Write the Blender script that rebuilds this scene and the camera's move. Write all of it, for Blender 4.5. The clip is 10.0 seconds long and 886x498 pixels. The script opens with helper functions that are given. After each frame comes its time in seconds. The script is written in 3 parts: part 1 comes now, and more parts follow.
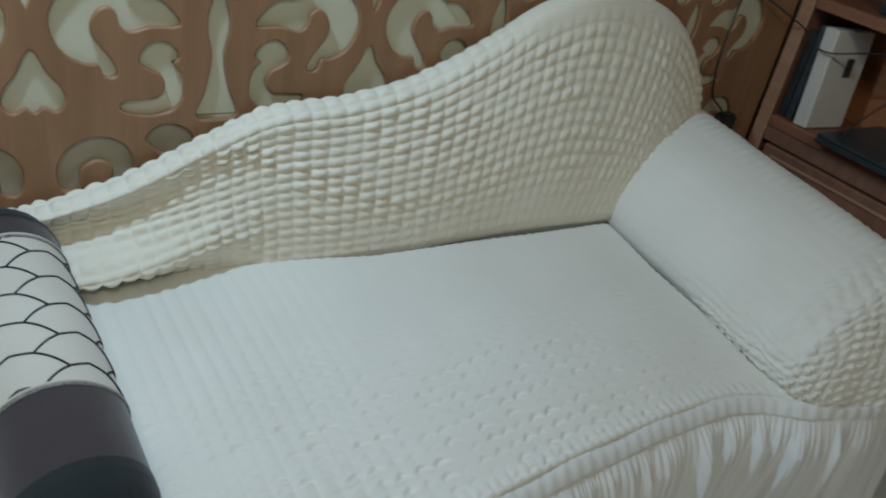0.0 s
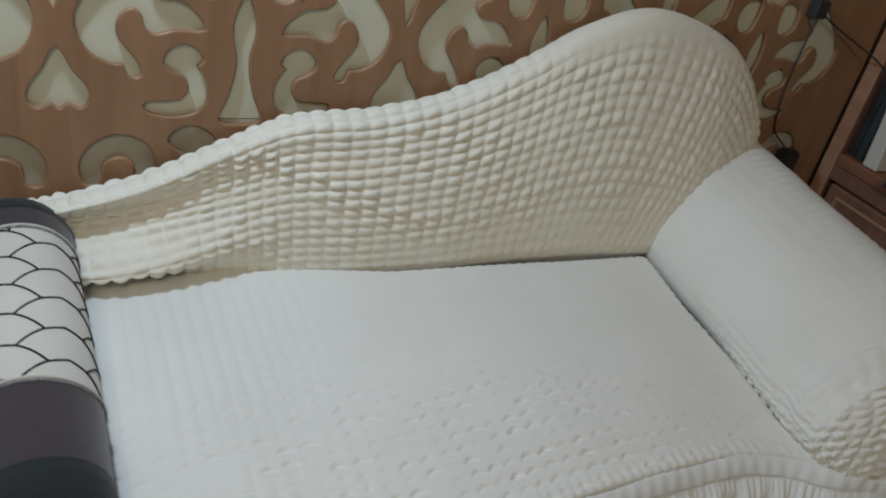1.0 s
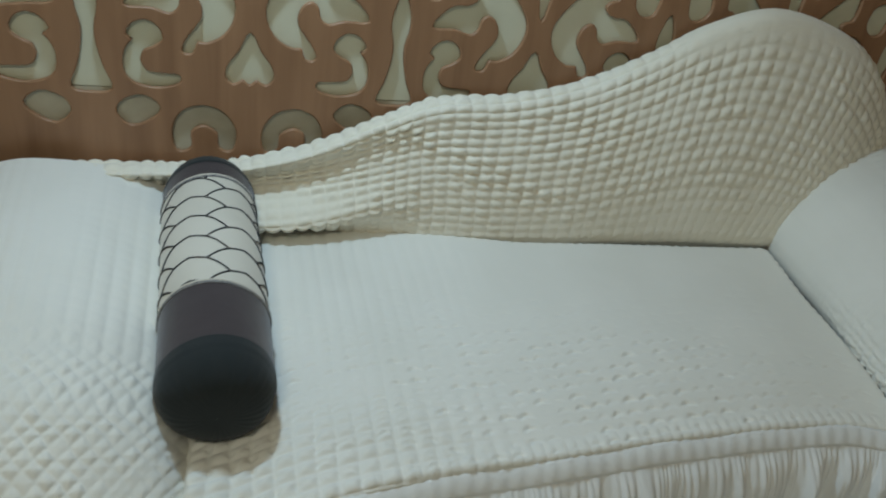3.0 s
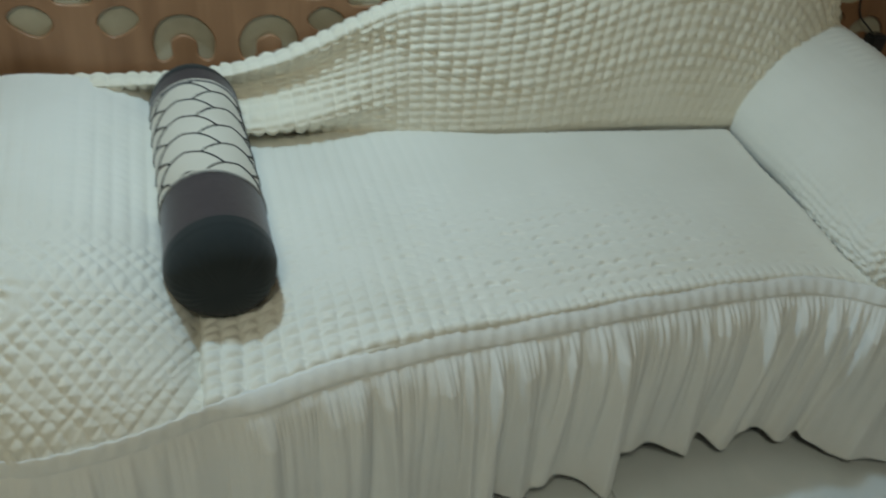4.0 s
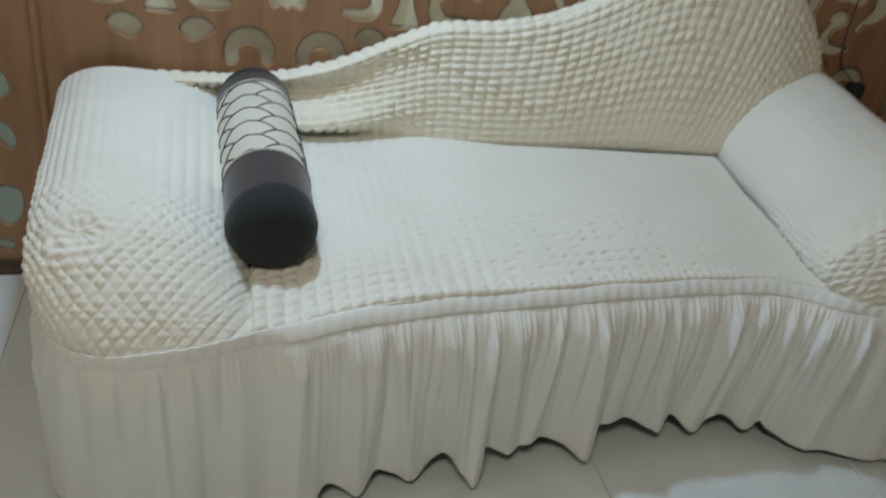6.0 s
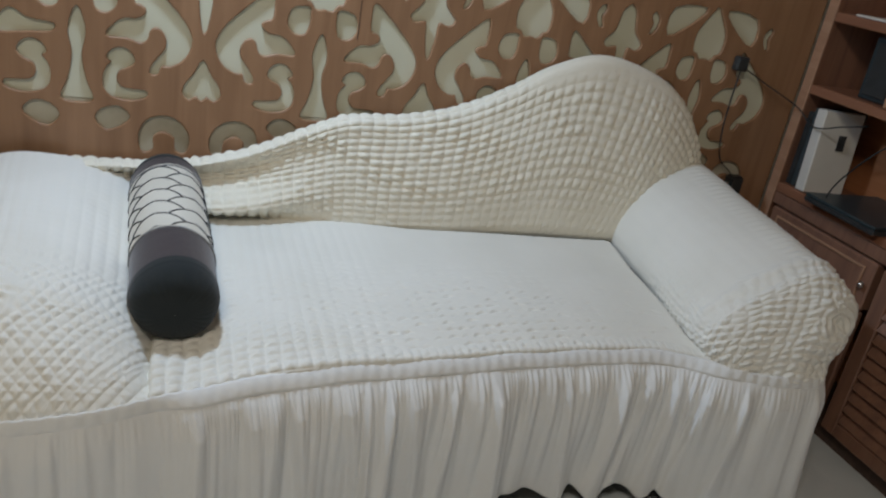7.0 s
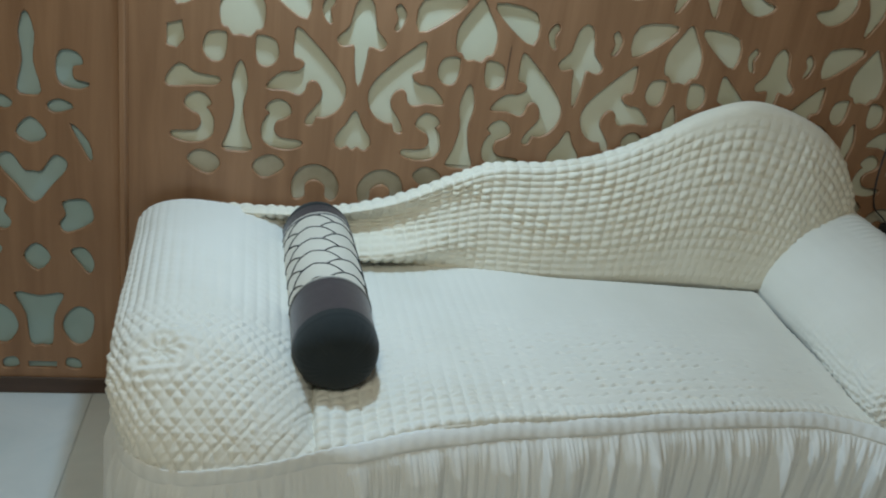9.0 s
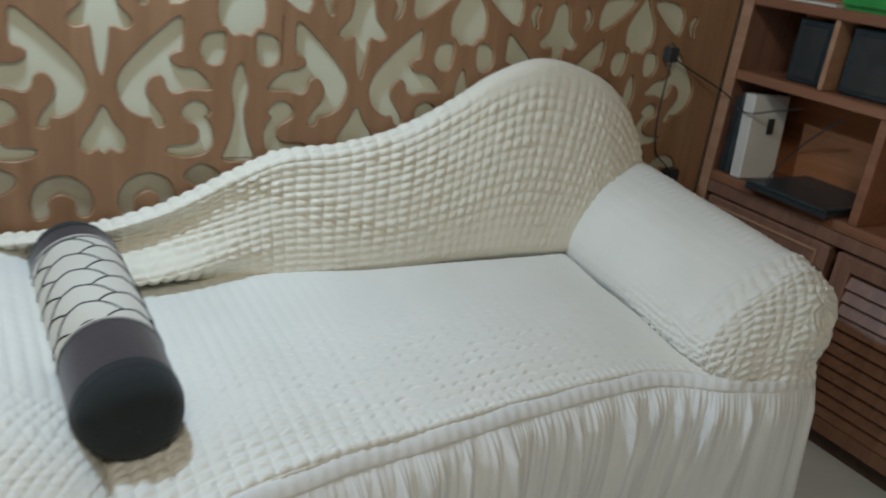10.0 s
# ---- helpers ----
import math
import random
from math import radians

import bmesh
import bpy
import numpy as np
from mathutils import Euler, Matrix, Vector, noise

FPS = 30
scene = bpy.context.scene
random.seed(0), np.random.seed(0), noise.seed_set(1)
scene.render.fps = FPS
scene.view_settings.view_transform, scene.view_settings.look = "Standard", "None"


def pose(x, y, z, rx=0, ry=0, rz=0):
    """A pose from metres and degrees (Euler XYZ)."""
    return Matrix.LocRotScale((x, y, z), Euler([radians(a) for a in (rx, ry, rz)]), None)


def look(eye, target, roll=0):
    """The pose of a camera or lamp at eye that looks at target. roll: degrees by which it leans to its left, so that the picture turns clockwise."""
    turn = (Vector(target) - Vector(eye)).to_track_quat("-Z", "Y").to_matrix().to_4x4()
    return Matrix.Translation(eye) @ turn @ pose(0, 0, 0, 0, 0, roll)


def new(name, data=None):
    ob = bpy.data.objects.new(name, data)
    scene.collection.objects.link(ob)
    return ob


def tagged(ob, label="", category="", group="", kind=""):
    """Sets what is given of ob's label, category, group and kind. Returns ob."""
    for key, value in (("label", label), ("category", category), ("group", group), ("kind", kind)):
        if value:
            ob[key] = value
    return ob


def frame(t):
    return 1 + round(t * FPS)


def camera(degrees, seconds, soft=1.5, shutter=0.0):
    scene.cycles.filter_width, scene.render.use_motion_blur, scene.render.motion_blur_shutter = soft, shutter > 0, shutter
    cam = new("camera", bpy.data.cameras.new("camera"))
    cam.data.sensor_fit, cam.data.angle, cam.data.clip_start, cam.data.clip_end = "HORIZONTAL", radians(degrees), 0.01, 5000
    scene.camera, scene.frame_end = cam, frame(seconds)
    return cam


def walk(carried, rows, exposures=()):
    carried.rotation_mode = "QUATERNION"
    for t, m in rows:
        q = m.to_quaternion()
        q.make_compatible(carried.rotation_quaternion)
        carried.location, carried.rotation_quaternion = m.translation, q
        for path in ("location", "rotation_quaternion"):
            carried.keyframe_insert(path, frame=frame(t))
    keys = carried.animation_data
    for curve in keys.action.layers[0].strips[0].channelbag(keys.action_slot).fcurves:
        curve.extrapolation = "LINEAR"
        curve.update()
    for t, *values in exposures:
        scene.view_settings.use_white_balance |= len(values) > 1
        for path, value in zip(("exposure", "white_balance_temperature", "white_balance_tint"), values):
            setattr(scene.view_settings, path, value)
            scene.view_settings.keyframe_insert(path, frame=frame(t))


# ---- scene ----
cam = camera(57.2, 10.0, soft=2.0, shutter=0.5)
PATH = [
    (0, (0.315, 0.507, 1.216), (1.359, 1.883, 0.208), 11.4),
    (0.5, (0.308, 0.564, 1.241), (1.292, 1.955, 0.194), 13.2),
    (1, (0.438, 0.491, 1.243), (1.301, 1.97, 0.209), 12.6),
    (1.5, (0.508, 0.405, 1.197), (1.159, 2.009, 0.195), 13.0),
    (2, (0.491, 0.386, 1.177), (1.053, 2.041, 0.205), 11.6),
    (3.3, (0.373, 0.23, 1.221), (0.897, 1.874, 0.21), 8.5),
    (3.5, (0.35, 0.204, 1.205), (0.882, 1.826, 0.163), 8.4),
    (4, (0.377, 0.154, 1.175), (0.948, 1.715, 0.064), 6.7),
    (4.5, (0.446, 0.157, 1.171), (1.049, 1.631, -0.039), 6.7),
    (5, (0.435, 0.116, 1.157), (0.923, 1.613, -0.077), 6.3),
    (5.2, (0.385, 0.117, 1.174), (0.866, 1.591, -0.089), 8.1),
    (6.3, (0.317, -0.178, 1.206), (0.885, 1.501, 0.278), 10.0),
    (6.5, (0.327, -0.188, 1.196), (0.941, 1.492, 0.302), 10.8),
    (7, (0.369, -0.23, 1.198), (1.036, 1.492, 0.431), 10.3),
    (7.5, (0.384, -0.245, 1.195), (1.049, 1.489, 0.453), 8.7),
    (8, (0.363, -0.22, 1.151), (0.97, 1.544, 0.429), 7.6),
    (8.5, (0.321, -0.204, 1.215), (0.824, 1.57, 0.439), 8.5),
    (9, (0.248, -0.168, 1.225), (0.698, 1.633, 0.482), 8.6),
    (9.5, (0.204, -0.091, 1.198), (0.85, 1.661, 0.481), 8.8),
    (9.7, (0.188, -0.042, 1.18), (1.08, 1.615, 0.502), 9.7),
    (10, (0.233, 0.068, 1.189), (1.22, 1.642, 0.448), 7.6),
]
EXPOSURES = [(0, -0.26, 5900, 5), (0.5, -0.26, 6210, 13), (1.0, -0.20, 6270, 13), (1.5, -0.24, 6010, 10), (2.0, -0.26, 6110, 4), (3.5, -0.28, 6060, 1), (4.0, -0.24, 6130, -3), (4.5, -0.14, 6610, 15), (5.0, -0.11, 6410, 2),
             (6.5, 0.0, 6140, 12), (7.0, -0.02, 6110, 14), (7.5, 0.0, 5850, -2), (8.0, -0.02, 5790, 8), (8.5, -0.02, 6190, 15), (9.0, 0.02, 5840, 1), (9.5, 0.02, 5890, 11), (10.0, 0.04, 6090, 9)]
walk(cam, [(t, look(eye, target, roll)) for t, eye, target, roll in PATH], EXPOSURES)

# ---------------------------------------------------------------- light
world = bpy.data.worlds.new("room_air")
scene.world = world
world.use_nodes = True
world.node_tree.nodes["Background"].inputs[0].default_value = (1.0, 0.86, 0.72, 1)
world.node_tree.nodes["Background"].inputs[1].default_value = 0.02


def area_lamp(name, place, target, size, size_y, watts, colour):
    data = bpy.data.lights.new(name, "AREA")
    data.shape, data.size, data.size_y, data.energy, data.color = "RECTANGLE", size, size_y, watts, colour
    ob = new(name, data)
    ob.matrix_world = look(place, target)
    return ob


# the wall lamp above the screen, and an unseen fill lamp added overhead
area_lamp("wall_lamp_light", (0.345, 1.50, 1.70), (1.0, 0.85, 0.4), 0.12, 0.06, 8.9, (0.735, 0.955, 1.15))
area_lamp("room_fill_light", (-0.1, -0.6, 2.68), (0.5, 0.6, 0.0), 0.6, 0.6, 28.0, (1.0, 0.89, 0.69))


# ---------------------------------------------------------------- materials
def material(name, base, rough=0.8, metal=0.0):
    m = bpy.data.materials.new(name)
    m.use_nodes = True
    b = m.node_tree.nodes["Principled BSDF"]
    b.inputs["Base Color"].default_value = (*base, 1)
    b.inputs["Roughness"].default_value = rough
    b.inputs["Metallic"].default_value = metal
    return m, m.node_tree, b


def node(tree, kind, **values):
    n = tree.nodes.new(kind)
    for key, value in values.items():
        n.inputs[key.replace("_", " ")].default_value = value
    return n


def place_map(tree, scale=(1, 1, 1)):
    c = tree.nodes.new("ShaderNodeTexCoord")
    m = tree.nodes.new("ShaderNodeMapping")
    m.inputs["Scale"].default_value = scale
    tree.links.new(c.outputs["Object"], m.inputs["Vector"])
    return m.outputs["Vector"]


def two_tone(tree, bsdf, fac, a, b, lo=0.35, hi=0.65):
    r = tree.nodes.new("ShaderNodeValToRGB")
    r.color_ramp.elements[0].position, r.color_ramp.elements[1].position = lo, hi
    r.color_ramp.elements[0].color, r.color_ramp.elements[1].color = (*a, 1), (*b, 1)
    tree.links.new(fac, r.inputs["Fac"])
    tree.links.new(r.outputs["Color"], bsdf.inputs["Base Color"])
    return r


def bump(tree, bsdf, height, strength, distance, under=None):
    n = tree.nodes.new("ShaderNodeBump")
    n.inputs["Strength"].default_value, n.inputs["Distance"].default_value = strength, distance
    tree.links.new(height, n.inputs["Height"])
    if under:
        tree.links.new(under.outputs["Normal"], n.inputs["Normal"])
    tree.links.new(n.outputs["Normal"], bsdf.inputs["Normal"])
    return n


def cloth(name, a, b, weave=900, relief=0.25, sheen=0.25, crease=0.12):
    m, tree, bsdf = material(name, a, 0.92)
    v = place_map(tree)
    big = node(tree, "ShaderNodeTexNoise", Scale=5.0, Detail=4.0)
    tree.links.new(v, big.inputs["Vector"])
    two_tone(tree, bsdf, big.outputs["Fac"], a, b)
    fold = node(tree, "ShaderNodeTexNoise", Scale=60.0, Detail=3.0)
    tree.links.new(v, fold.inputs["Vector"])
    fine = node(tree, "ShaderNodeTexNoise", Scale=float(weave), Detail=2.0)
    tree.links.new(v, fine.inputs["Vector"])
    n = bump(tree, bsdf, fold.outputs["Fac"], crease, 0.004)
    bump(tree, bsdf, fine.outputs["Fac"], relief, 0.0006, n)
    bsdf.inputs["Sheen Weight"].default_value = sheen
    bsdf.inputs["Specular IOR Level"].default_value = 0.12
    return m


def wood(name, a, b, rough=0.45, along="X", scale=1.0):
    m, tree, bsdf = material(name, a, rough)
    stretch = {"X": (2, 26, 26), "Y": (26, 2, 26), "Z": (26, 26, 2)}[along]
    v = place_map(tree, [k * scale for k in stretch])
    grain = node(tree, "ShaderNodeTexNoise", Scale=1.6, Detail=6.0, Distortion=0.6)
    tree.links.new(v, grain.inputs["Vector"])
    two_tone(tree, bsdf, grain.outputs["Fac"], a, b, 0.3, 0.7)
    bump(tree, bsdf, grain.outputs["Fac"], 0.15, 0.002)
    stain = node(tree, "ShaderNodeTexNoise", Scale=4.0, Detail=3.0)
    tree.links.new(place_map(tree), stain.inputs["Vector"])
    wear = tree.nodes.new("ShaderNodeMapRange")
    wear.inputs["To Min"].default_value, wear.inputs["To Max"].default_value = rough - 0.12, rough + 0.15
    tree.links.new(stain.outputs["Fac"], wear.inputs["Value"])
    tree.links.new(wear.outputs["Result"], bsdf.inputs["Roughness"])
    return m


def plain(name, a, b, rough=0.5, metal=0.0, scale=12.0, relief=0.1):
    m, tree, bsdf = material(name, a, rough, metal)
    n = node(tree, "ShaderNodeTexNoise", Scale=scale, Detail=5.0)
    tree.links.new(place_map(tree), n.inputs["Vector"])
    two_tone(tree, bsdf, n.outputs["Fac"], a, b)
    bump(tree, bsdf, n.outputs["Fac"], relief, 0.002)
    return m


def tile_stone(name):
    m, tree, bsdf = material(name, (0.6, 0.63, 0.63), 0.07)
    n = node(tree, "ShaderNodeTexNoise", Scale=7.0, Detail=6.0, Distortion=0.8)
    tree.links.new(place_map(tree), n.inputs["Vector"])
    r = two_tone(tree, bsdf, n.outputs["Fac"], (0.71, 0.76, 0.775), (0.78, 0.82, 0.83))
    info = tree.nodes.new("ShaderNodeObjectInfo")
    mix = tree.nodes.new("ShaderNodeMixRGB")
    mix.blend_type, mix.inputs["Color2"].default_value = "MULTIPLY", (0.93, 0.93, 0.94, 1)
    tree.links.new(info.outputs["Random"], mix.inputs["Fac"])
    tree.links.new(r.outputs["Color"], mix.inputs["Color1"])
    tree.links.new(mix.outputs["Color"], bsdf.inputs["Base Color"])
    return m


COVER = cloth("cream_cover_fabric", (0.79, 0.775, 0.715), (0.83, 0.815, 0.76))
# Yellower than COVER: warm light on the lower backrest put into the colour
BACK_COVER = cloth("yellower_cream_fabric", (0.80, 0.75, 0.63), (0.84, 0.80, 0.69))
SKIRT = cloth("cream_skirt_fabric", (0.78, 0.78, 0.77), (0.82, 0.82, 0.81), crease=0.2)
VELVET = cloth("dark_taupe_velvet", (0.052, 0.041, 0.044), (0.070, 0.057, 0.061), relief=0.4, sheen=0.3)
# End pieces: dark cloth, with the shade they stand in partly in the colour
SATIN = cloth("blackish_gathered_cloth", (0.021, 0.026, 0.028), (0.033, 0.038, 0.040), relief=0.3, sheen=0.15)
LINEN = cloth("ivory_linen", (0.62, 0.58, 0.50), (0.68, 0.64, 0.56), weave=700, relief=0.4)
THREAD = plain("black_thread", (0.012, 0.012, 0.016), (0.02, 0.02, 0.024), 0.85)
CORD = plain("grey_cord", (0.10, 0.10, 0.11), (0.35, 0.34, 0.33), 0.8, scale=300)
CARVED = wood("carved_brown_wood", (0.265, 0.142, 0.074), (0.37, 0.21, 0.115), 0.42, "Z", 0.6)
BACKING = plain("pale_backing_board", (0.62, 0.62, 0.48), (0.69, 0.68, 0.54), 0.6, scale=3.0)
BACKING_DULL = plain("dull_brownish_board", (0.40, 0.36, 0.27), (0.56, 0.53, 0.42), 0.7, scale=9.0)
BACKING_DARK = plain("teal_backing_board", (0.36, 0.48, 0.47), (0.44, 0.54, 0.52), 0.6, scale=3.0)
CABINET_WOOD = wood("reddish_cabinet_wood", (0.19, 0.100, 0.068), (0.30, 0.156, 0.102), 0.38, "Z")
SHELF_WOOD = wood("shelf_wood", (0.22, 0.096, 0.053), (0.32, 0.145, 0.083), 0.4, "Y")
BACK_WOOD = wood("orange_back_board", (0.38, 0.15, 0.060), (0.48, 0.20, 0.09), 0.45, "Y")
TRIM_WOOD = wood("worn_pale_edge_wood", (0.36, 0.19, 0.11), (0.46, 0.27, 0.17), 0.45, "Y")
DARK_WOOD = wood("dark_base_wood", (0.065, 0.040, 0.029), (0.11, 0.066, 0.048), 0.5, "X")
TILE = tile_stone("pale_floor_tile")
GROUT = plain("grey_grout", (0.52, 0.55, 0.55), (0.60, 0.62, 0.62), 0.9, scale=40)
WALL = plain("cream_wall_paint", (0.64, 0.61, 0.54), (0.68, 0.65, 0.58), 0.85, scale=6)
CEILING = plain("white_ceiling_paint", (0.78, 0.75, 0.70), (0.8, 0.78, 0.74), 0.9, scale=6)
WHITE_PLASTIC = plain("white_card", (0.72, 0.70, 0.64), (0.78, 0.76, 0.70), 0.45, scale=8)
BLACK_PLASTIC = plain("black_plastic", (0.028, 0.032, 0.035), (0.042, 0.047, 0.050), 0.3, scale=20)
BLUE_BLACK = plain("blue_black_plastic", (0.020, 0.034, 0.042), (0.032, 0.050, 0.058), 0.35, scale=12)
GREEN_PLASTIC = plain("green_plastic", (0.03, 0.28, 0.05), (0.05, 0.36, 0.07), 0.4)
BOOK_DARK = plain("dark_book_cloth", (0.032, 0.045, 0.052), (0.055, 0.072, 0.08), 0.6)
METAL = plain("brushed_metal", (0.6, 0.58, 0.55), (0.7, 0.68, 0.66), 0.3, 1.0)


# ---------------------------------------------------------------- mesh helpers
def link(name, mesh, mat, parent=None, label="", smooth=False):
    if mat is not None and not mesh.materials:
        mesh.materials.append(mat)
    if smooth:
        mesh.shade_smooth()
    ob = new(name, mesh)
    if parent is not None:
        ob.parent = parent
    if label:
        ob["label"] = label
    return ob


def part(name, bm, mat, parent=None, label="", smooth=False):
    mesh = bpy.data.meshes.new(name)
    bm.to_mesh(mesh)
    bm.free()
    return link(name, mesh, mat, parent, label, smooth)


def box(x0, x1, y0, y1, z0, z1, bevel=0.0, segments=1):
    bm = bmesh.new()
    bmesh.ops.create_cube(bm, size=1)
    bmesh.ops.scale(bm, vec=(x1 - x0, y1 - y0, z1 - z0), verts=bm.verts)
    bmesh.ops.translate(bm, vec=((x0 + x1) / 2, (y0 + y1) / 2, (z0 + z1) / 2), verts=bm.verts)
    if bevel:
        bmesh.ops.bevel(bm, geom=bm.edges[:], offset=bevel, segments=segments, affect="EDGES")
    return bm


def sheet(points, closed_u=False):
    """A mesh from a grid of points, shape (rows, columns, 3)."""
    n, m = points.shape[:2]
    faces = []
    for i in range(n - 1 if not closed_u else n):
        for j in range(m - 1):
            a, b = i * m + j, ((i + 1) % n) * m + j
            faces.append((a, a + 1, b + 1, b))
    mesh = bpy.data.meshes.new("sheet")
    mesh.from_pydata(points.reshape(-1, 3).tolist(), [], faces)
    return mesh


def spline(points, t):
    """Catmull-Rom through the points at parameters t in 0..1."""
    p = np.asarray(points, float)
    n = len(p) - 1
    t = np.clip(np.asarray(t, float), 0, 1) * n
    i = np.minimum(t.astype(int), n - 1)
    f = (t - i)[..., None]
    get = lambda k: p[np.clip(k, 0, n)]
    a, b, c, d = get(i - 1), get(i), get(i + 1), get(i + 2)
    return 0.5 * (2 * b + (c - a) * f + (2 * a - 5 * b + 4 * c - d) * f ** 2 + (3 * b - a - 3 * c + d) * f ** 3)


def step(a, b, x):
    t = np.clip((x - a) / (b - a), 0, 1)
    return t * t * (3 - 2 * t)


def normals(p):
    du, dv = np.gradient(p, axis=0), np.gradient(p, axis=1)
    n = np.cross(du, dv)
    return n / np.maximum(np.linalg.norm(n, axis=2, keepdims=True), 1e-9)


def wobble(a, b, seed=0):
    """Smooth irregular values between -1 and 1."""
    r = np.random.RandomState(seed)
    out = np.zeros(np.broadcast(a, b).shape)
    for k in range(6):
        f, g, h = r.uniform(0.5, 2.2, 3)
        out += np.sin(a * f * (1 + k * 0.5) + b * g * (1 + k * 0.4) + h * 6) / (1 + k * 0.35)
    return out / 2.6


def puffs(u, v):
    """Rows of puckered bubbles, one per unit of u and v."""
    a = np.abs(np.sin(np.pi * u)) ** 0.7
    b = np.abs(np.sin(np.pi * v)) ** 0.7
    return a * b


def tube(points, radius, sides=6):
    p = np.asarray(points, float)
    t = np.gradient(p, axis=0)
    t /= np.maximum(np.linalg.norm(t, axis=1, keepdims=True), 1e-9)
    up = np.where(np.abs(t[:, 2:3]) > 0.9, [[1.0, 0, 0]], [[0, 0, 1.0]])
    a = np.cross(t, up)
    a /= np.maximum(np.linalg.norm(a, axis=1, keepdims=True), 1e-9)
    b = np.cross(t, a)
    ring = np.linspace(0, 2 * np.pi, sides + 1)
    return p[:, None] + radius * (a[:, None] * np.cos(ring)[None, :, None] + b[:, None] * np.sin(ring)[None, :, None])


def empty(name, place=(0, 0, 0)):
    ob = new(name)
    ob.location = place
    return ob


# ---------------------------------------------------------------- the room
SCREEN = 1.712
X0, X1, Y0, Y1, TOP = -2.2, 2.56, -2.6, 1.76, 2.75
tagged(part("ground", box(X0 - .1, X1 + .1, Y0 - .1, Y1 + .1, -0.12, -0.004), GROUT), "grey grout bed under the pale floor tiles", "floor", kind="structure")
tagged(part("wall_north", box(X0, X1, Y1, Y1 + .12, -0.12, TOP), WALL), "cream painted wall behind the carved screen", "wall", kind="structure")
# walls and ceiling out of view are added to bounce the lamps' light
tagged(part("wall_south", box(X0, X1, Y0 - .12, Y0, -0.12, TOP), WALL), "plain cream painted wall, unseen, added to close the room", "wall", kind="structure")
tagged(part("wall_east", box(X1, X1 + .12, Y0, Y1, -0.12, TOP), WALL), "cream painted wall behind the bookcase", "wall", kind="structure")
tagged(part("wall_west", box(X0 - .12, X0, Y0, Y1, -0.12, TOP), WALL), "plain cream painted wall, unseen, added to close the room", "wall", kind="structure")
tagged(part("ceiling", box(X0, X1, Y0, Y1, TOP, TOP + .12), CEILING), "plain white painted ceiling, unseen, added to close the room", "ceiling", kind="structure")

# ---------------------------------------------------------------- carved screen
PERIOD, TEAR, BULB = 0.531, 0.459, 0.7245


def outline(points, smooth=True, steps=3):
    if not smooth:
        return points
    n = len(points)
    out = []
    for i in range(n):
        a, b, c, d = (np.array(points[(i + k) % n]) for k in (-1, 0, 1, 2))
        for k in range(steps):
            f = k / steps
            q = 0.5 * (2 * b + (c - a) * f + (2 * a - 5 * b + 4 * c - d) * f ** 2 + (3 * b - a - 3 * c + d) * f ** 3)
            out.append(tuple(q))
    return out


def both(half):
    """A closed outline from its right half, top to bottom."""
    return half + [(-x, z) for x, z in half[::-1] if abs(x) > 1e-4]


TEAR_DROP = both([(0, 0.786), (0.018, 0.752), (0.037, 0.726), (0.041, 0.704), (0.028, 0.692), (0.012, 0.700), (0, 0.691)])
BELL = both([(0, 1.045), (0.018, 1.030), (0.024, 1.005), (0.031, 0.975), (0.056, 0.948), (0.044, 0.932), (0.017, 0.936), (0.012, 0.898), (0, 0.842)])
LEAF = [(0.146, 0.962), (0.112, 0.936), (0.078, 0.904), (0.046, 0.869), (0.028, 0.836), (0.030, 0.806), (0.046, 0.779), (0.072, 0.764), (0.090, 0.763), (0.098, 0.744), (0.114, 0.745), (0.109, 0.764), (0.094, 0.785),
        (0.081, 0.804), (0.080, 0.824), (0.090, 0.842), (0.105, 0.848), (0.117, 0.838), (0.121, 0.821), (0.135, 0.811), (0.164, 0.819), (0.207, 0.820), (0.188, 0.847), (0.168, 0.860), (0.146, 0.861), (0.128, 0.871), (0.124, 0.884), (0.135, 0.893), (0.148, 0.898), (0.150, 0.930)]
COMMA = [(0.205, 0.771), (0.192, 0.790), (0.170, 0.795), (0.152, 0.782), (0.148, 0.764), (0.163, 0.752), (0.179, 0.744), (0.185, 0.725), (0.174, 0.707), (0.148, 0.703), (0.121, 0.701), (0.122, 0.688), (0.154, 0.679), (0.190, 0.684),
         (0.209, 0.701), (0.211, 0.732), (0.201, 0.754), (0.192, 0.761)]
STEM = both([(0, 0.876), (0.014, 0.842), (0.016, 0.812), (0.009, 0.779), (0.011, 0.747), (0.020, 0.709), (0.033, 0.672), (0, 0.666)])
BULB_SHAPE = both([(0, 1.072), (0.018, 1.049), (0.046, 1.0), (0.044, 0.953), (0.03, 0.946), (0.018, 0.931), (0, 0.934)])
FOOT = [(0.036, 0.934), (0.068, 0.930), (0.080, 0.910), (0.079, 0.886), (0.062, 0.870), (0.041, 0.873), (0.033, 0.894), (0.032, 0.918)]
ARCH = [(-0.128, 0.560), (-0.134, 0.60), (-0.118, 0.634), (-0.082, 0.647), (-0.045, 0.634), (-0.024, 0.600), (-0.030, 0.562), (-0.052, 0.566), (-0.056, 0.596), (-0.082, 0.610), (-0.104, 0.596), (-0.104, 0.566)]
CURL = [(0.078, 1.037), (0.094, 1.015), (0.084, 0.985), (0.071, 0.980), (0.078, 1.006), (0.069, 1.026)]
SLANT = [(0.131, 1.055), (0.232, 1.066), (0.193, 1.02), (0.127, 0.982)]
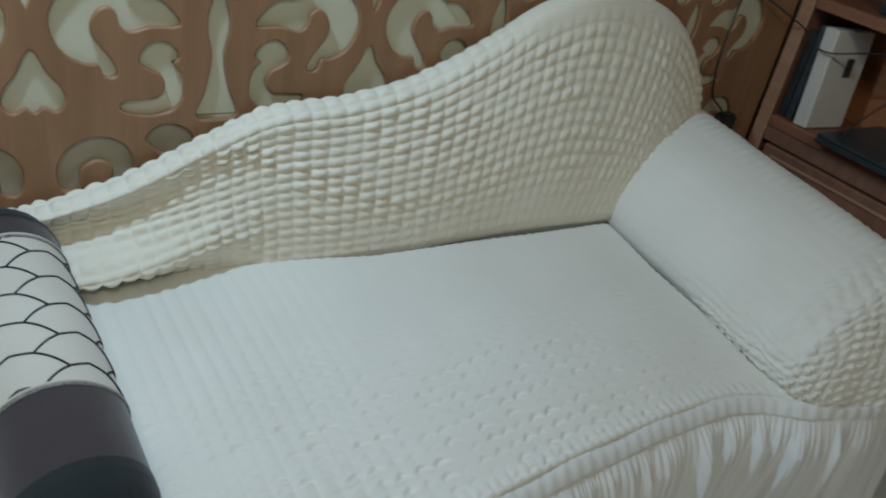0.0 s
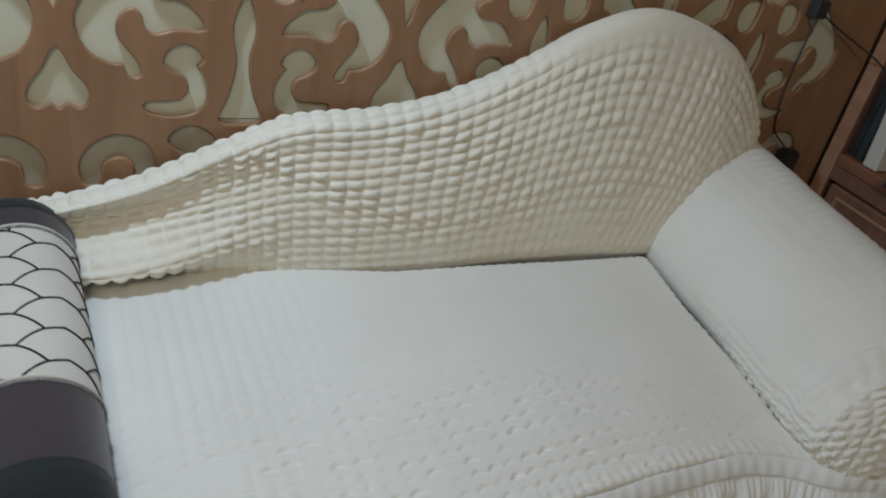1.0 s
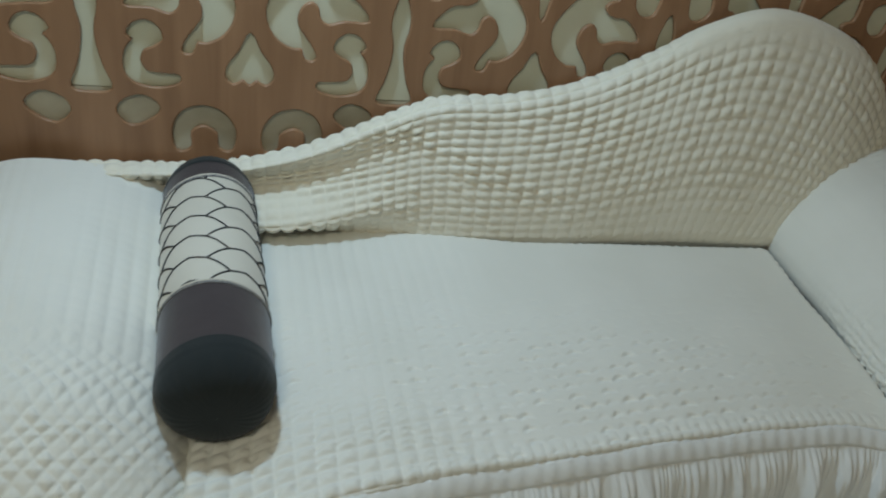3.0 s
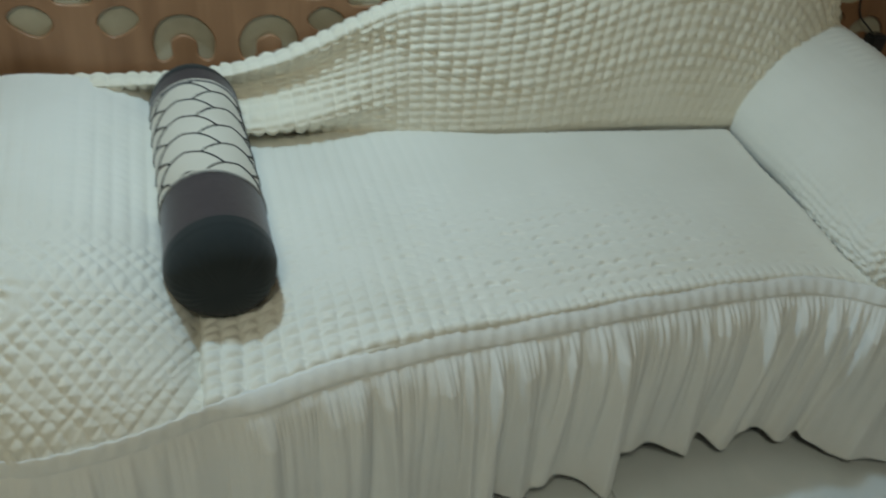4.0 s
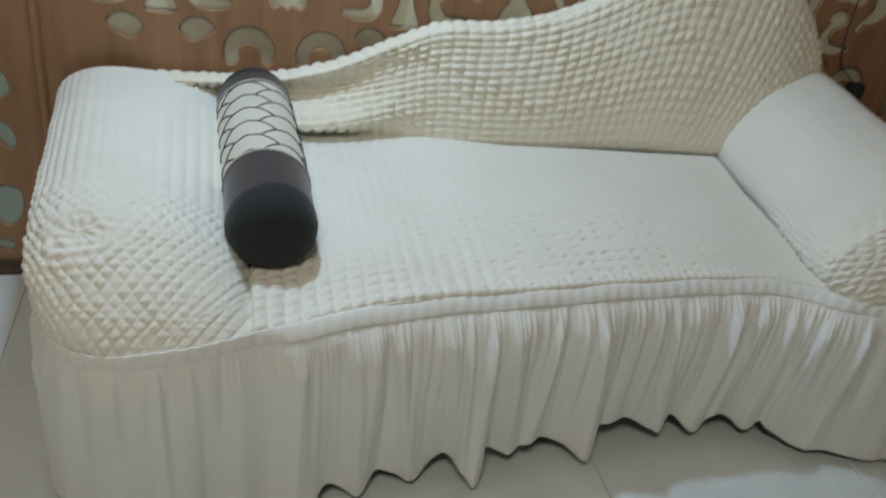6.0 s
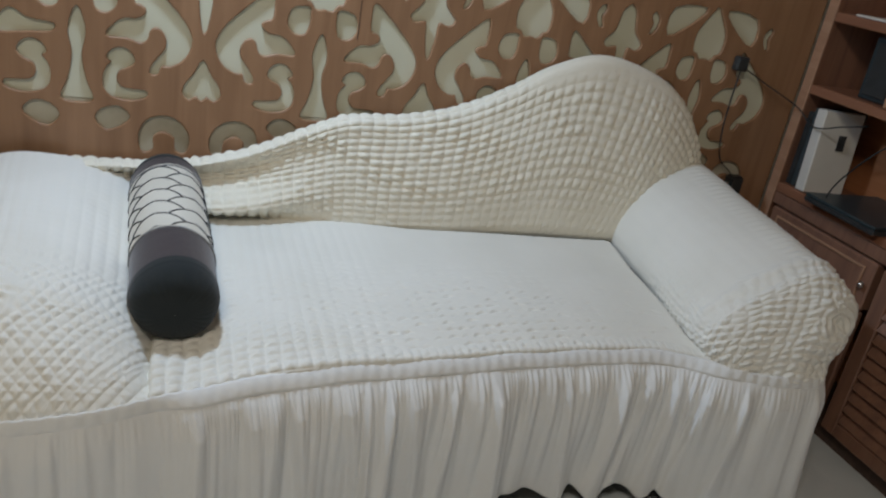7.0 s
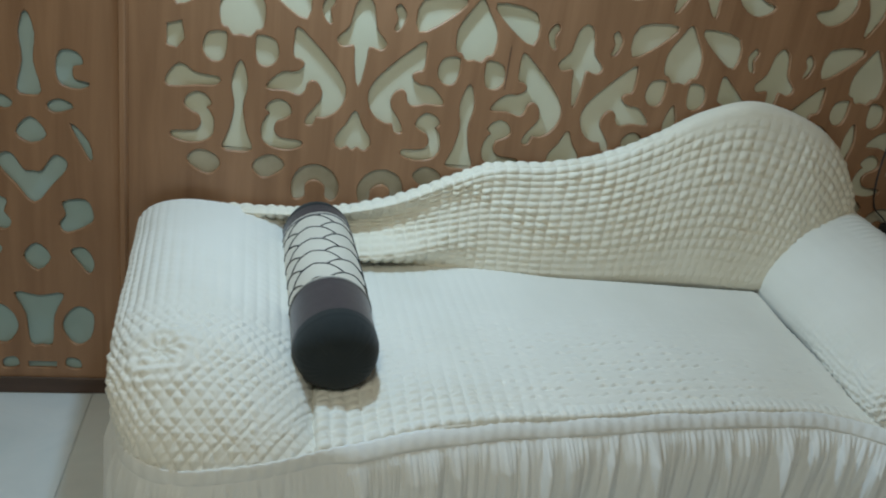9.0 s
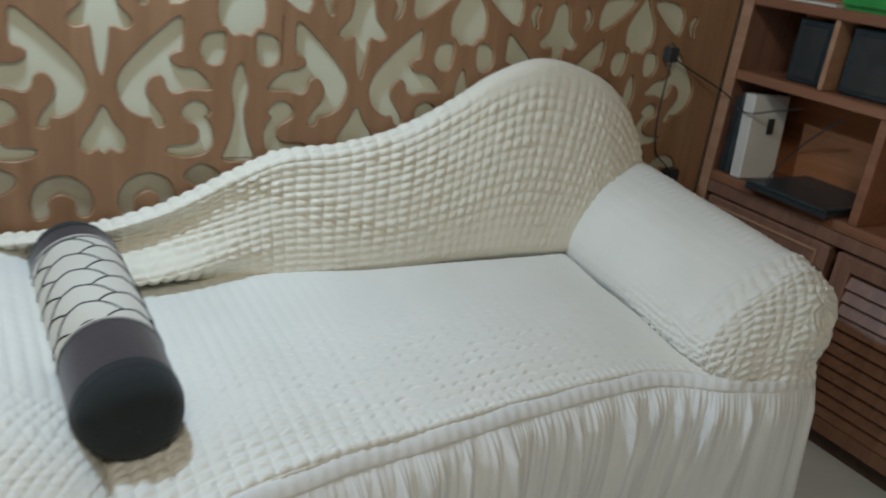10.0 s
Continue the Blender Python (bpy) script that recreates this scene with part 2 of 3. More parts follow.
FLARE = [(0.038, 0.628), (0.05, 0.652), (0.084, 0.662), (0.110, 0.642), (0.098, 0.622), (0.062, 0.606)]
BLADE = [(0.03, 1.23), (0.014, 1.17), (0.028, 1.13), (0.055, 1.095), (0.055, 1.15), (0.072, 1.20)]
HORN = [(0.12, 1.22), (0.10, 1.17), (0.125, 1.13), (0.17, 1.115), (0.21, 1.14), (0.165, 1.155), (0.155, 1.19), (0.18, 1.22)]


def widened(ring, by):
    """The closed outline moved outwards."""
    p = np.array(ring)
    t = np.roll(p, -1, 0) - np.roll(p, 1, 0)
    area = np.sum(p[:, 0] * np.roll(p[:, 1], -1) - np.roll(p[:, 0], -1) * p[:, 1])
    n = np.stack([t[:, 1], -t[:, 0]], -1) * np.sign(area)
    n /= np.maximum(np.linalg.norm(n, axis=1, keepdims=True), 1e-9)
    return [tuple(q) for q in p + n * by]


def pierced_board(name, x0, x1, z0, z1, holes, parent, label):
    """A wooden board with bevelled openings cut through it."""
    data = bpy.data.curves.new(name, "CURVE")
    data.dimensions, data.fill_mode, data.extrude, data.bevel_depth, data.bevel_resolution = "2D", "BOTH", 0.0022, 0.0034, 2
    for ring in [[(x0, z0), (x1, z0), (x1, z1), (x0, z1)]] + [widened(h, 0.0042) for h in holes]:
        s = data.splines.new("POLY")
        s.points.add(len(ring) - 1)
        for q, (x, z) in zip(s.points, ring):
            q.co = (x, z, 0, 1)
        s.use_cyclic_u = True
    temp = new("temp", data)
    mesh = bpy.data.meshes.new_from_object(temp.evaluated_get(bpy.context.evaluated_depsgraph_get()))
    bpy.data.objects.remove(temp)
    bm = bmesh.new()
    bm.from_mesh(mesh)
    bmesh.ops.remove_doubles(bm, verts=bm.verts[:], dist=0.00002)
    bm.to_mesh(mesh)
    bm.free()
    mesh.transform(pose(0, SCREEN + 0.0056, 0, 90, 0, 0))
    mesh.materials.clear()
    return link(name, mesh, CARVED, parent, label)


def shifted(shape, axis, sign=1):
    return outline([(axis + sign * x, z) for x, z in shape])


screen = tagged(empty("carved_screen", (0, 0, 0)), "brown carved wooden screen with pierced scrollwork over pale board", "screen", kind="structure")
holes = []
fits = lambda ring, lo, hi: all(lo < x < hi for x, z in ring)
for k in range(-1, 4):
    for sign in (1, -1):
        for shape in (LEAF, COMMA, CURL, SLANT, ARCH):
            holes.append(shifted(shape, TEAR + k * PERIOD, sign))
        for shape in (FOOT, FLARE, BLADE, HORN):
            holes.append(shifted(shape, BULB + k * PERIOD, sign))
    holes += [shifted(TEAR_DROP, TEAR + k * PERIOD), shifted(BELL, TEAR + k * PERIOD)]
    holes += [shifted(STEM, BULB + k * PERIOD), shifted(BULB_SHAPE, BULB + k * PERIOD)]
WING = [(0.037, 0.826), (0.064, 0.856), (0.097, 0.838), (0.148, 0.832), (0.142, 0.816), (0.103, 0.812), (0.040, 0.805)]
CHIP = [(0.036, 0.939), (0.066, 0.950), (0.072, 0.910), (0.056, 0.889), (0.036, 0.892)]
holes = [h for h in holes if fits(h, 0.033, 2.085)] + [outline(WING), outline(CHIP, False)]
pierced_board("panel", -0.042, 2.128, 0.012, 2.35, holes, screen, "brown pierced panel with bulbs, bells and scrolls")
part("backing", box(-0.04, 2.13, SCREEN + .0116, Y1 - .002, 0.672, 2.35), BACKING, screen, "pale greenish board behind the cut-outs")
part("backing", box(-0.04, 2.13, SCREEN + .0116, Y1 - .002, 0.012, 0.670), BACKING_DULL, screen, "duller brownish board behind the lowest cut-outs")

part("joint", box(0.8080, 0.8100, SCREEN - .0006, SCREEN + .0010, 0.872, 0.974), DARK_WOOD, screen, "thin dark joint between two boards")

L_AXIS = -0.247
L_COMMA = [(0.065, 0.855), (0.099, 0.855), (0.11, 0.832), (0.09, 0.824), (0.092, 0.797), (0.124, 0.79), (0.103, 0.777), (0.066, 0.784), (0.056, 0.814)]
L_OVAL = [(0.06, 0.51), (0.108, 0.519), (0.124, 0.487), (0.117, 0.461), (0.067, 0.436), (0.052, 0.457), (0.066, 0.48)]
L_LEAF = [(0.074, 0.391), (0.105, 0.397), (0.124, 0.361), (0.114, 0.332), (0.092, 0.359)]
L_EYE = [(0.06, 0.219), (0.089, 0.243), (0.12, 0.221), (0.112, 0.158), (0.079, 0.138), (0.051, 0.179)]
L_SLOT = [(0.059, 0.098), (0.085, 0.093), (0.087, 0.069), (0.055, 0.074)]
L_THIN = [(0.080, 0.700), (0.118, 0.658), (0.125, 0.612), (0.108, 0.640)]
L_KITE = [(0.05, 0.72), (0.09, 0.735), (0.06, 0.75), (0.035, 0.735)]
L_STEM = both([(0, 0.934), (0.015, 0.887), (0.010, 0.828), (0.024, 0.764), (0, 0.755)])
L_STAR = both([(0, 0.706), (0.031, 0.668), (0, 0.647)])
L_HEART = both([(0, 0.581), (0.020, 0.583), (0.045, 0.62), (0.070, 0.610), (0.066, 0.585), (0.036, 0.548), (0, 0.506)])
L_DIAMOND = both([(0, 0.405), (0.029, 0.371), (0, 0.336)])
L_CUP = both([(0, 0.268), (0.054, 0.276), (0.031, 0.217), (0.024, 0.139), (0, 0.136)])
L_DASH = both([(0, 0.087), (0.034, 0.087), (0.034, 0.071), (0, 0.071)])
left_holes = []
for axis in (L_AXIS, L_AXIS - 0.42):
    for sign in (1, -1):
        left_holes += [shifted(s, axis, sign) for s in (L_COMMA, L_OVAL, L_LEAF, L_EYE, L_SLOT, L_THIN, L_KITE)]
    left_holes += [shifted(s, axis) for s in (L_STEM, L_STAR, L_HEART, L_DIAMOND, L_CUP)]
    left_holes.append([(axis + x, z) for x, z in L_DASH])
left_holes = [h for h in left_holes if fits(h, -0.86, -0.118)]
left = pierced_board("panel", -0.90, -0.047, 0.012, 2.35, left_holes, screen, "brown pierced door panel with hearts and cups")
part("backing", box(-0.90, -0.045, SCREEN + .0116, Y1 - .002, 0.012, 2.35), BACKING_DARK, screen, "grey-teal board behind the cut-outs")
part("stile", box(-0.064, -0.049, SCREEN - .008, SCREEN - .0005, 0.012, 2.35, 0.003), CARVED, screen)
part("bottom_rail", box(-0.90, 2.12, SCREEN - .006, SCREEN - .0005, 0.001, 0.046, 0.002), DARK_WOOD, screen)

# ---------------------------------------------------------------- sofa
sofa = tagged(empty("sofa", (0.9, 1.35, 0)), "two-seat sofa in a puckered cream stretch cover, humped backrest", "sofa")
SOFA_BASE = Matrix.Translation((-0.9, -1.35, 0))


def cover(name, points, mat=COVER, label="", parent=sofa):
    mesh = sheet(points)
    mesh.transform(SOFA_BASE)
    return link(name, mesh, mat, parent, label, True)


def sofa_box(name, bm, mat, label="", smooth=False):
    bm.transform(SOFA_BASE)
    return part(name, bm, mat, sofa, label, smooth)


SEAM_Z = 0.378
# the line of the gathered seam round the sofa, left back to right back
SEAM = [(0.0, 1.66), (0.01, 1.40), (0.028, 1.15), (0.05, 1.00), (0.085, 0.932), (0.15, 0.902), (0.24, 0.907), (0.33, 0.935), (0.42, 0.966), (0.52, 0.999),
        (0.70, 1.034), (0.88, 1.050), (1.07, 1.070), (1.344, 1.083), (1.474, 1.060), (1.56, 1.000), (1.64, 0.966), (1.71, 0.952), (1.765, 0.955), (1.80, 0.99), (1.815, 1.10), (1.825, 1.40), (1.83, 1.66)]
_line = spline(SEAM, np.linspace(0, 1, 1200))
_arc = np.concatenate([[0], np.cumsum(np.linalg.norm(np.diff(_line, axis=0), axis=1))])
ARC = _arc[-1]


def seam_at(s):
    return np.stack([np.interp(s, _arc, _line[:, 0]), np.interp(s, _arc, _line[:, 1])], -1)


def front_y(x):
    m = (_line[:, 1] < 1.12) & (_line[:, 0] > 0.10) & (_line[:, 0] < 1.80)
    return np.interp(x, _line[m, 0], _line[m, 1])


# seat
nx, ny = 480, 260
x = np.linspace(0.27, 1.60, nx)[:, None] + np.zeros((1, ny))
v = np.linspace(0, 1, ny)[None, :] + np.zeros((nx, 1))
yf = front_y(x)
flat, turn, ROUND = 0.90, 0.96, 0.009
y = np.where(v < flat, 1.67 + (yf + ROUND - 1.67) * v / flat, 0)
ang = np.clip((v - flat) / (turn - flat), 0, 1) * np.pi / 2
y = np.where(v >= flat, yf + ROUND - ROUND * np.sin(ang), y)
ztop = 0.43 - 0.026 * step(1.40, 1.06, y) - 0.012 * step(yf + 0.11, yf, y) - 0.012 * step(0.62, 0.36, x) * step(1.5, 1.1, y) + 0.006 * np.sin((x - .3) * 2.4) + 0.012 * step(1.35, 1.55, y) * step(0.5, 0.9, x)
# the cushion dips where it meets the arms and the back
arm_x = 1.507 + 0.085 * (y - 1.075) + 0.013 * step(1.42, 1.16, y) + 0.003 * np.abs(np.sin(y * 145)) + 0.042 * step(1.13, 1.04, y)
ztop = ztop - 0.004 * step(arm_x - 0.028, arm_x - 0.008, x) - 0.150 * step(arm_x - 0.013, arm_x - 0.006, x) * step(1.03, 1.10, y) - 0.012 * step(0.392, 0.366, x) * step(1.05, 1.15, y) + 0.010 * step(0.44, 0.38, x) * step(1.14, 1.02, y) - 0.05 * step(0.374, 0.345, x)
rear = np.interp(x, [0.3, 0.5, 0.69, 0.97, 1.6], [1.690, 1.687, 1.652, 1.604, 1.588])
scallop = 0.005 * np.abs(np.sin(x * 145)) - 0.002
ztop = ztop - 0.010 * step(rear - 0.035, rear - 0.010, y) - 0.150 * step(rear - 0.030, rear - 0.023, y + scallop)
z = ztop - ROUND * (1 - np.cos(ang)) - np.clip((v - turn) / (1 - turn), 0, 1) * (ztop - ROUND - SEAM_Z)
p = np.stack([x, y, z], -1)
n = -normals(p)
n *= np.sign(n[nx // 2, ny // 3, 2])
u1, v1 = x / 0.031 + 0.12 * wobble(x * 8, y * 9, 6), (y - yf) / 0.0225 + 0.15 * np.sin(x * 9)
r = np.random.RandomState(12).uniform(0, 1, (97, 89))
chance = r[np.floor(u1).astype(int) % 97, np.floor(v1).astype(int) % 89]
shift = r[np.floor(v1).astype(int) % 97, np.floor(u1).astype(int) % 89]
dent = np.exp(-(((u1 % 1) - 0.38 - 0.24 * shift) / 0.33) ** 2 - (((v1 % 1) - 0.5 + 0.12 * np.cos(2 * np.pi * (u1 % 1))) / 0.12) ** 2) * np.maximum(0, 1.15 * chance + 0.10)
where = step(1.46, 1.16, y + 0.06 * wobble(x * 6, y * 5, 3)) * (1 - step(0.93, 0.96, v)) * (0.35 + 0.65 * step(1.42, 1.05, x))
d = -0.0062 * where * dent
lump = step(1.26, 1.06, y) * step(0.95, 0.50, x) * (1 - step(0.93, 0.96, v))
d = d + 0.0085 * lump * (puffs(u1 * 1.1, v1) - 0.3)
d = d + 0.0022 * step(yf + 0.032, yf + 0.018, y) * (1 - step(0.93, 0.985, v)) * (np.abs(np.sin(np.pi * x / 0.018)) ** 0.6 - 0.2)
ribs = step(0.95, 0.5, x) * step(1.0, 1.3, y)
d = d + 0.0017 * ribs * np.abs(np.sin(np.pi * x / 0.024)) ** 0.7 + 0.0022 * wobble(x * 5, y * 6, 5)
p = p + n * d[..., None]
cover("seat", p, label="cream stretch-covered seat, smooth behind, puckered towards the front")

# backrest
crest = [(0.16, 0.545), (0.28, 0.546), (0.37, 0.550), (0.45, 0.560), (0.57, 0.594), (0.69, 0.650), (0.80, 0.696), (0.94, 0.710), (1.08, 0.745), (1.21, 0.807), (1.32, 0.873),
         (1.45, 0.913), (1.59, 0.890), (1.70, 0.838), (1.785, 0.742), (1.83, 0.64), (1.845, 0.54)]
foot_x = [0.16, 0.28, 0.37, 0.45, 0.57, 0.69, 0.80, 0.92, 1.05, 1.16, 1.26, 1.35, 1.44, 1.52, 1.59, 1.66, 1.70]
foot_y = [1.67, 1.668, 1.668, 1.663, 1.645, 1.620, 1.600, 1.584, 1.576, 1.574, 1.570, 1.566, 1.562, 1.560, 1.568, 1.595, 1.635]
ns, nv = 680, 220
s = np.linspace(0, 1, ns)
top, fx, fy = spline(crest, s), spline(np.array(foot_x)[:, None], s)[:, 0], spline(np.array(foot_y)[:, None], s)[:, 0]
v = np.linspace(0, 1, nv)[None, :]
tx, tz, fx, fy = top[:, 0][:, None], top[:, 1][:, None], fx[:, None], fy[:, None]
hgt = np.clip((tz - 0.43) / 0.48, 0.05, 1)
# profile from the foot over the crest and down the rear: distance behind the foot line, share of the height
prof_z = np.array([0.0, 0.28, 0.55, 0.80, 0.955, 1.0, 0.965, 0.70, 0.0])
pz = spline(prof_z[:, None], v[0])[:, 0][None, :]
cols = [fy + 0 * tx] + [fy + (1.668 - fy) * k for k in (0.10, 0.27, 0.52)] + [0 * tx + 1.642, 0 * tx + 1.668, 0 * tx + 1.694, 0 * tx + 1.702, 0 * tx + 1.702]
py = np.concatenate(cols, 1)
y = np.stack([spline(row[:, None], v[0])[:, 0] for row in py])
z = 0.409 + 0.005 * step(0.6, 0.9, tx) + (tz - 0.409 - 0.005 * step(0.6, 0.9, tx)) * pz
f = np.clip(pz, 0, 1) * (v < 0.625) + (v >= 0.625)
x = fx + (tx - fx) * np.where(v < 0.625, f, 1.0)
# the loose fold at the low end: two rolls with a hollow between
low = step(0.82, 0.50, tx) * step(0.34, 0.46, tx)
y = y - np.where(v <= 0.60, low * (0.078 * np.exp(-((f - 0.37) / 0.17) ** 2) - 0.012 * np.exp(-(f / 0.12) ** 2)), 0)
y = y + np.where(v <= 0.60, 0.030 * np.exp(-(f / 0.055) ** 2) * step(0.75, 1.0, tx), 0)
p = np.stack([x, y, z], -1)
n = normals(p)
n *= -np.sign(n[ns // 2, nv // 3, 1])
cu = s[:, None] * 72 + 0.0 * v
arc = np.concatenate([[0], np.cumsum(np.hypot(np.diff(y[ns * 7 // 10]), np.diff(z[ns * 7 // 10])))])
cv = (arc / 0.0285)[None, :] + 0 * cu
smooth_top = step(0.82, 0.97, f) * step(0.78, 0.92, hgt)
amp = 0.0092 * (1 - 0.9 * smooth_top) * step(0.0, 0.03, f) * (0.85 + 0.3 * wobble(cu * 0.3, cv * 0.4, 8))
amp = amp * (1 - 0.30 * step(0.55, 0.9, hgt)) * (1 - 0.72 * step(0.44, 0.16, f) * step(0.02, 0.06, f) * step(0.30, 0.7, hgt)) * (1 - step(0.70, 0.78, v))
cu, cv = cu + 0.12 * wobble(cu * 0.13, cv * 0.35, 9), cv + 0.10 * wobble(cv * 0.3, cu * 0.12, 10)
cell = np.random.RandomState(7).uniform(0.60, 1.20, (90, 90))[np.floor(cu).astype(int) % 90, np.floor(cv).astype(int) % 90]
rows_of = np.abs(np.sin(np.pi * cv)) ** 0.7 * (0.24 + 0.76 * np.abs(np.sin(np.pi * cu)) ** 0.7 - 0.16 * step(0.95, 0.70, tx) * (1 - np.abs(np.sin(np.pi * cu)) ** 0.7))
d = amp * (rows_of * cell - 0.35)
p = p + n * d[..., None]
cover("backrest", p, BACK_COVER, label="humped backrest in bubbly cream stretch fabric")


def arm(name, back, front, seam, y_back, y_front, label, side, seed):
    """A rolled arm: sections from the back to the front, then the front face down to the seam."""
    nq, nw, nf = 220, 160, 120
    q = np.linspace(0, 1, nq)
    b, c, e = spline(back, q), spline(front, q), spline(seam, q)
    rows = []
    for w in np.linspace(0, 1, nw):
        xz = b + (c - b) * w
        rows.append(np.stack([xz[:, 0], np.full(nq, y_back + (y_front - y_back) * w), xz[:, 1]], -1))
    last = rows[-1]
    end = np.stack([e[:, 0], e[:, 1], np.full(nq, SEAM_Z)], -1)
    for w in np.linspace(0, 1, nf + 1)[1:]:
        k = w * np.pi / 2
        # a quarter round from the top to the seam
        fy = np.sin(k)
        fz = 1 - np.cos(k)
        rows.append(np.stack([last[:, 0] + (end[:, 0] - last[:, 0]) * (0.4 * w + 0.6 * fz), last[:, 1] + (end[:, 1] - last[:, 1]) * (0.35 * w + 0.65 * fy),
                              last[:, 2] + (end[:, 2] - last[:, 2]) * (0.45 * w + 0.55 * fz)], -1))
    p = np.array(rows)
    n = normals(p)
    n *= np.sign(n[nw // 2, nq // 2, 2])
    along = np.concatenate([[0], np.cumsum(np.linalg.norm(np.diff(p[:, nq // 2], axis=0), axis=1))])[:, None]
    run = np.concatenate([np.zeros((1, nq)), np.cumsum(np.linalg.norm(np.diff(p, axis=0), axis=2), axis=0)])
    across = q[None, :] * 0.62
    row = np.arange(len(p))[:, None] / nw + 0 * across
    px, pz = p[..., 0], p[..., 2]
    share = across / 0.62
    outer = step(0.55, 0.75, share)
    if side < 0:
        front_part = step(0.70, 0.98, row)
        wide = 1.5 * px + step(0.10, 0.02, px) * 0.9 * (pz - 0.5)
        down = -0.9 * p[..., 1] - 0.8 * pz
        du, dv = (down + wide) / 0.033, (down - wide) / 0.033
        du, dv = du + 0.24 * wobble(du * 0.5, dv * 0.4, seed), dv + 0.24 * wobble(dv * 0.4, du * 0.5, seed + 5)
        quilt = np.minimum(np.abs(np.sin(np.pi * du)), np.abs(np.sin(np.pi * dv))) ** 0.75
        pinch = np.random.RandomState(seed).uniform(0.35, 1.35, (61, 61))[np.floor(du).astype(int) % 61, np.floor(dv).astype(int) % 61]
        d = front_part * 0.0066 * pinch * (quilt - 0.35)
        d = d * (1 - 0.35 * step(0.42, 0.20, share) * step(0.95, 1.12, row))
        # fine slanting wrinkles where the cloth is drawn into the seam
        low = step(0.49, 0.42, pz) * front_part
        d = d * (1 - 0.40 * low) + low * 0.0005 * np.sin((down * 0.8 + px) * 330 + 2.5 * wobble(down * 18, px * 18, seed + 7))
        ribs = np.abs(np.sin(np.pi * across / 0.023)) ** 0.7
        beads = 0.55 + 0.45 * np.abs(np.sin(np.pi * run / 0.024)) ** 0.7
        d = d + (1 - front_part) * (0.0010 + 0.0046 * outer + 0.0022 * step(0.15, 0.6, row)) * (ribs * beads - 0.35)
    else:
        front_part = step(0.86, 0.96, row)
        down = -p[..., 1] - pz
        wrinkle = down * 290 + 2.2 * wobble(down * 14, px * 16, seed + 1)
        ruck = 0.5 + 0.5 * np.sin(wrinkle)
        cells = puffs((px + 0.25 * down) / 0.025 + 0.3 * wobble(down * 30, px * 30, seed), down / 0.021 + 0.35 * wobble(px * 30, down * 20, seed + 2))
        d = front_part * (0.0032 * (ruck ** 1.4 - 0.35) * (0.6 + 0.5 * wobble(run * 25, across * 30, seed + 3)) + 0.0046 * (cells - 0.3))
        # the ridge where the flat inner face turns to the front, and the hollow behind it
        d = d + 0.0055 * np.exp(-((row - 0.925) / 0.022) ** 2) * step(0.05, 0.25, share) - 0.0035 * np.exp(-((row - 0.985) / 0.03) ** 2) * step(0.05, 0.25, share)
        # the knob of the roll stands out over the seam
        d = d + (0.026 * np.exp(-((px - 1.815) / 0.050) ** 2 - ((pz - 0.51) / 0.040) ** 2) - 0.010 * np.exp(-((pz - 0.412) / 0.022) ** 2) * step(1.66, 1.76, px)) * step(0.90, 1.10, row)
        # gathered strip along the seat
        edge = step(0.34, 0.14, share) * step(0.42, 0.80, row)
        d = d + edge * 0.0060 * puffs(run / 0.020 + 0.4 * wobble(run * 30, across * 40, seed + 4), across / 0.017 + 0.5 * wobble(across * 50, run * 25, seed + 6))
        ribs = np.abs(np.sin(np.pi * across / 0.024)) ** 0.8
        d = d + (1 - front_part) * (0.0006 + 0.0040 * outer) * (ribs - 0.4) * (0.5 + 0.5 * puffs(along / 0.022, across / 0.3))
        d = d + 0.0050 * step(0.45, 0.55, share) * np.abs(np.sin(np.pi * run / 0.022)) ** 0.7
    d = d + 0.0016 * wobble(along * 14, across * 12, seed + 2)
    # the gathered rosette in the roll's end
    cx, cy, cz = (0.108, 1.055, 0.500) if side < 0 else (1.79, 1.0, 0.50)
    r = np.sqrt((px - cx) ** 2 + (p[..., 1] - cy) ** 2 + (pz - cz) ** 2)
    t = np.arctan2(p[..., 1] - cy, px - cx)
    d = d * (1 - 0.6 * step(0.075, 0.04, r)) + step(0.085, 0.035, r) * (0.0014 * np.sin(11 * t + r * 150) + 0.0022 * np.sin(r * 330 + 2 * np.sin(3 * t)) + 0.006) - 0.016 * np.exp(-(r / 0.026) ** 2)
    return cover(name, p + n * d[..., None], label=label)


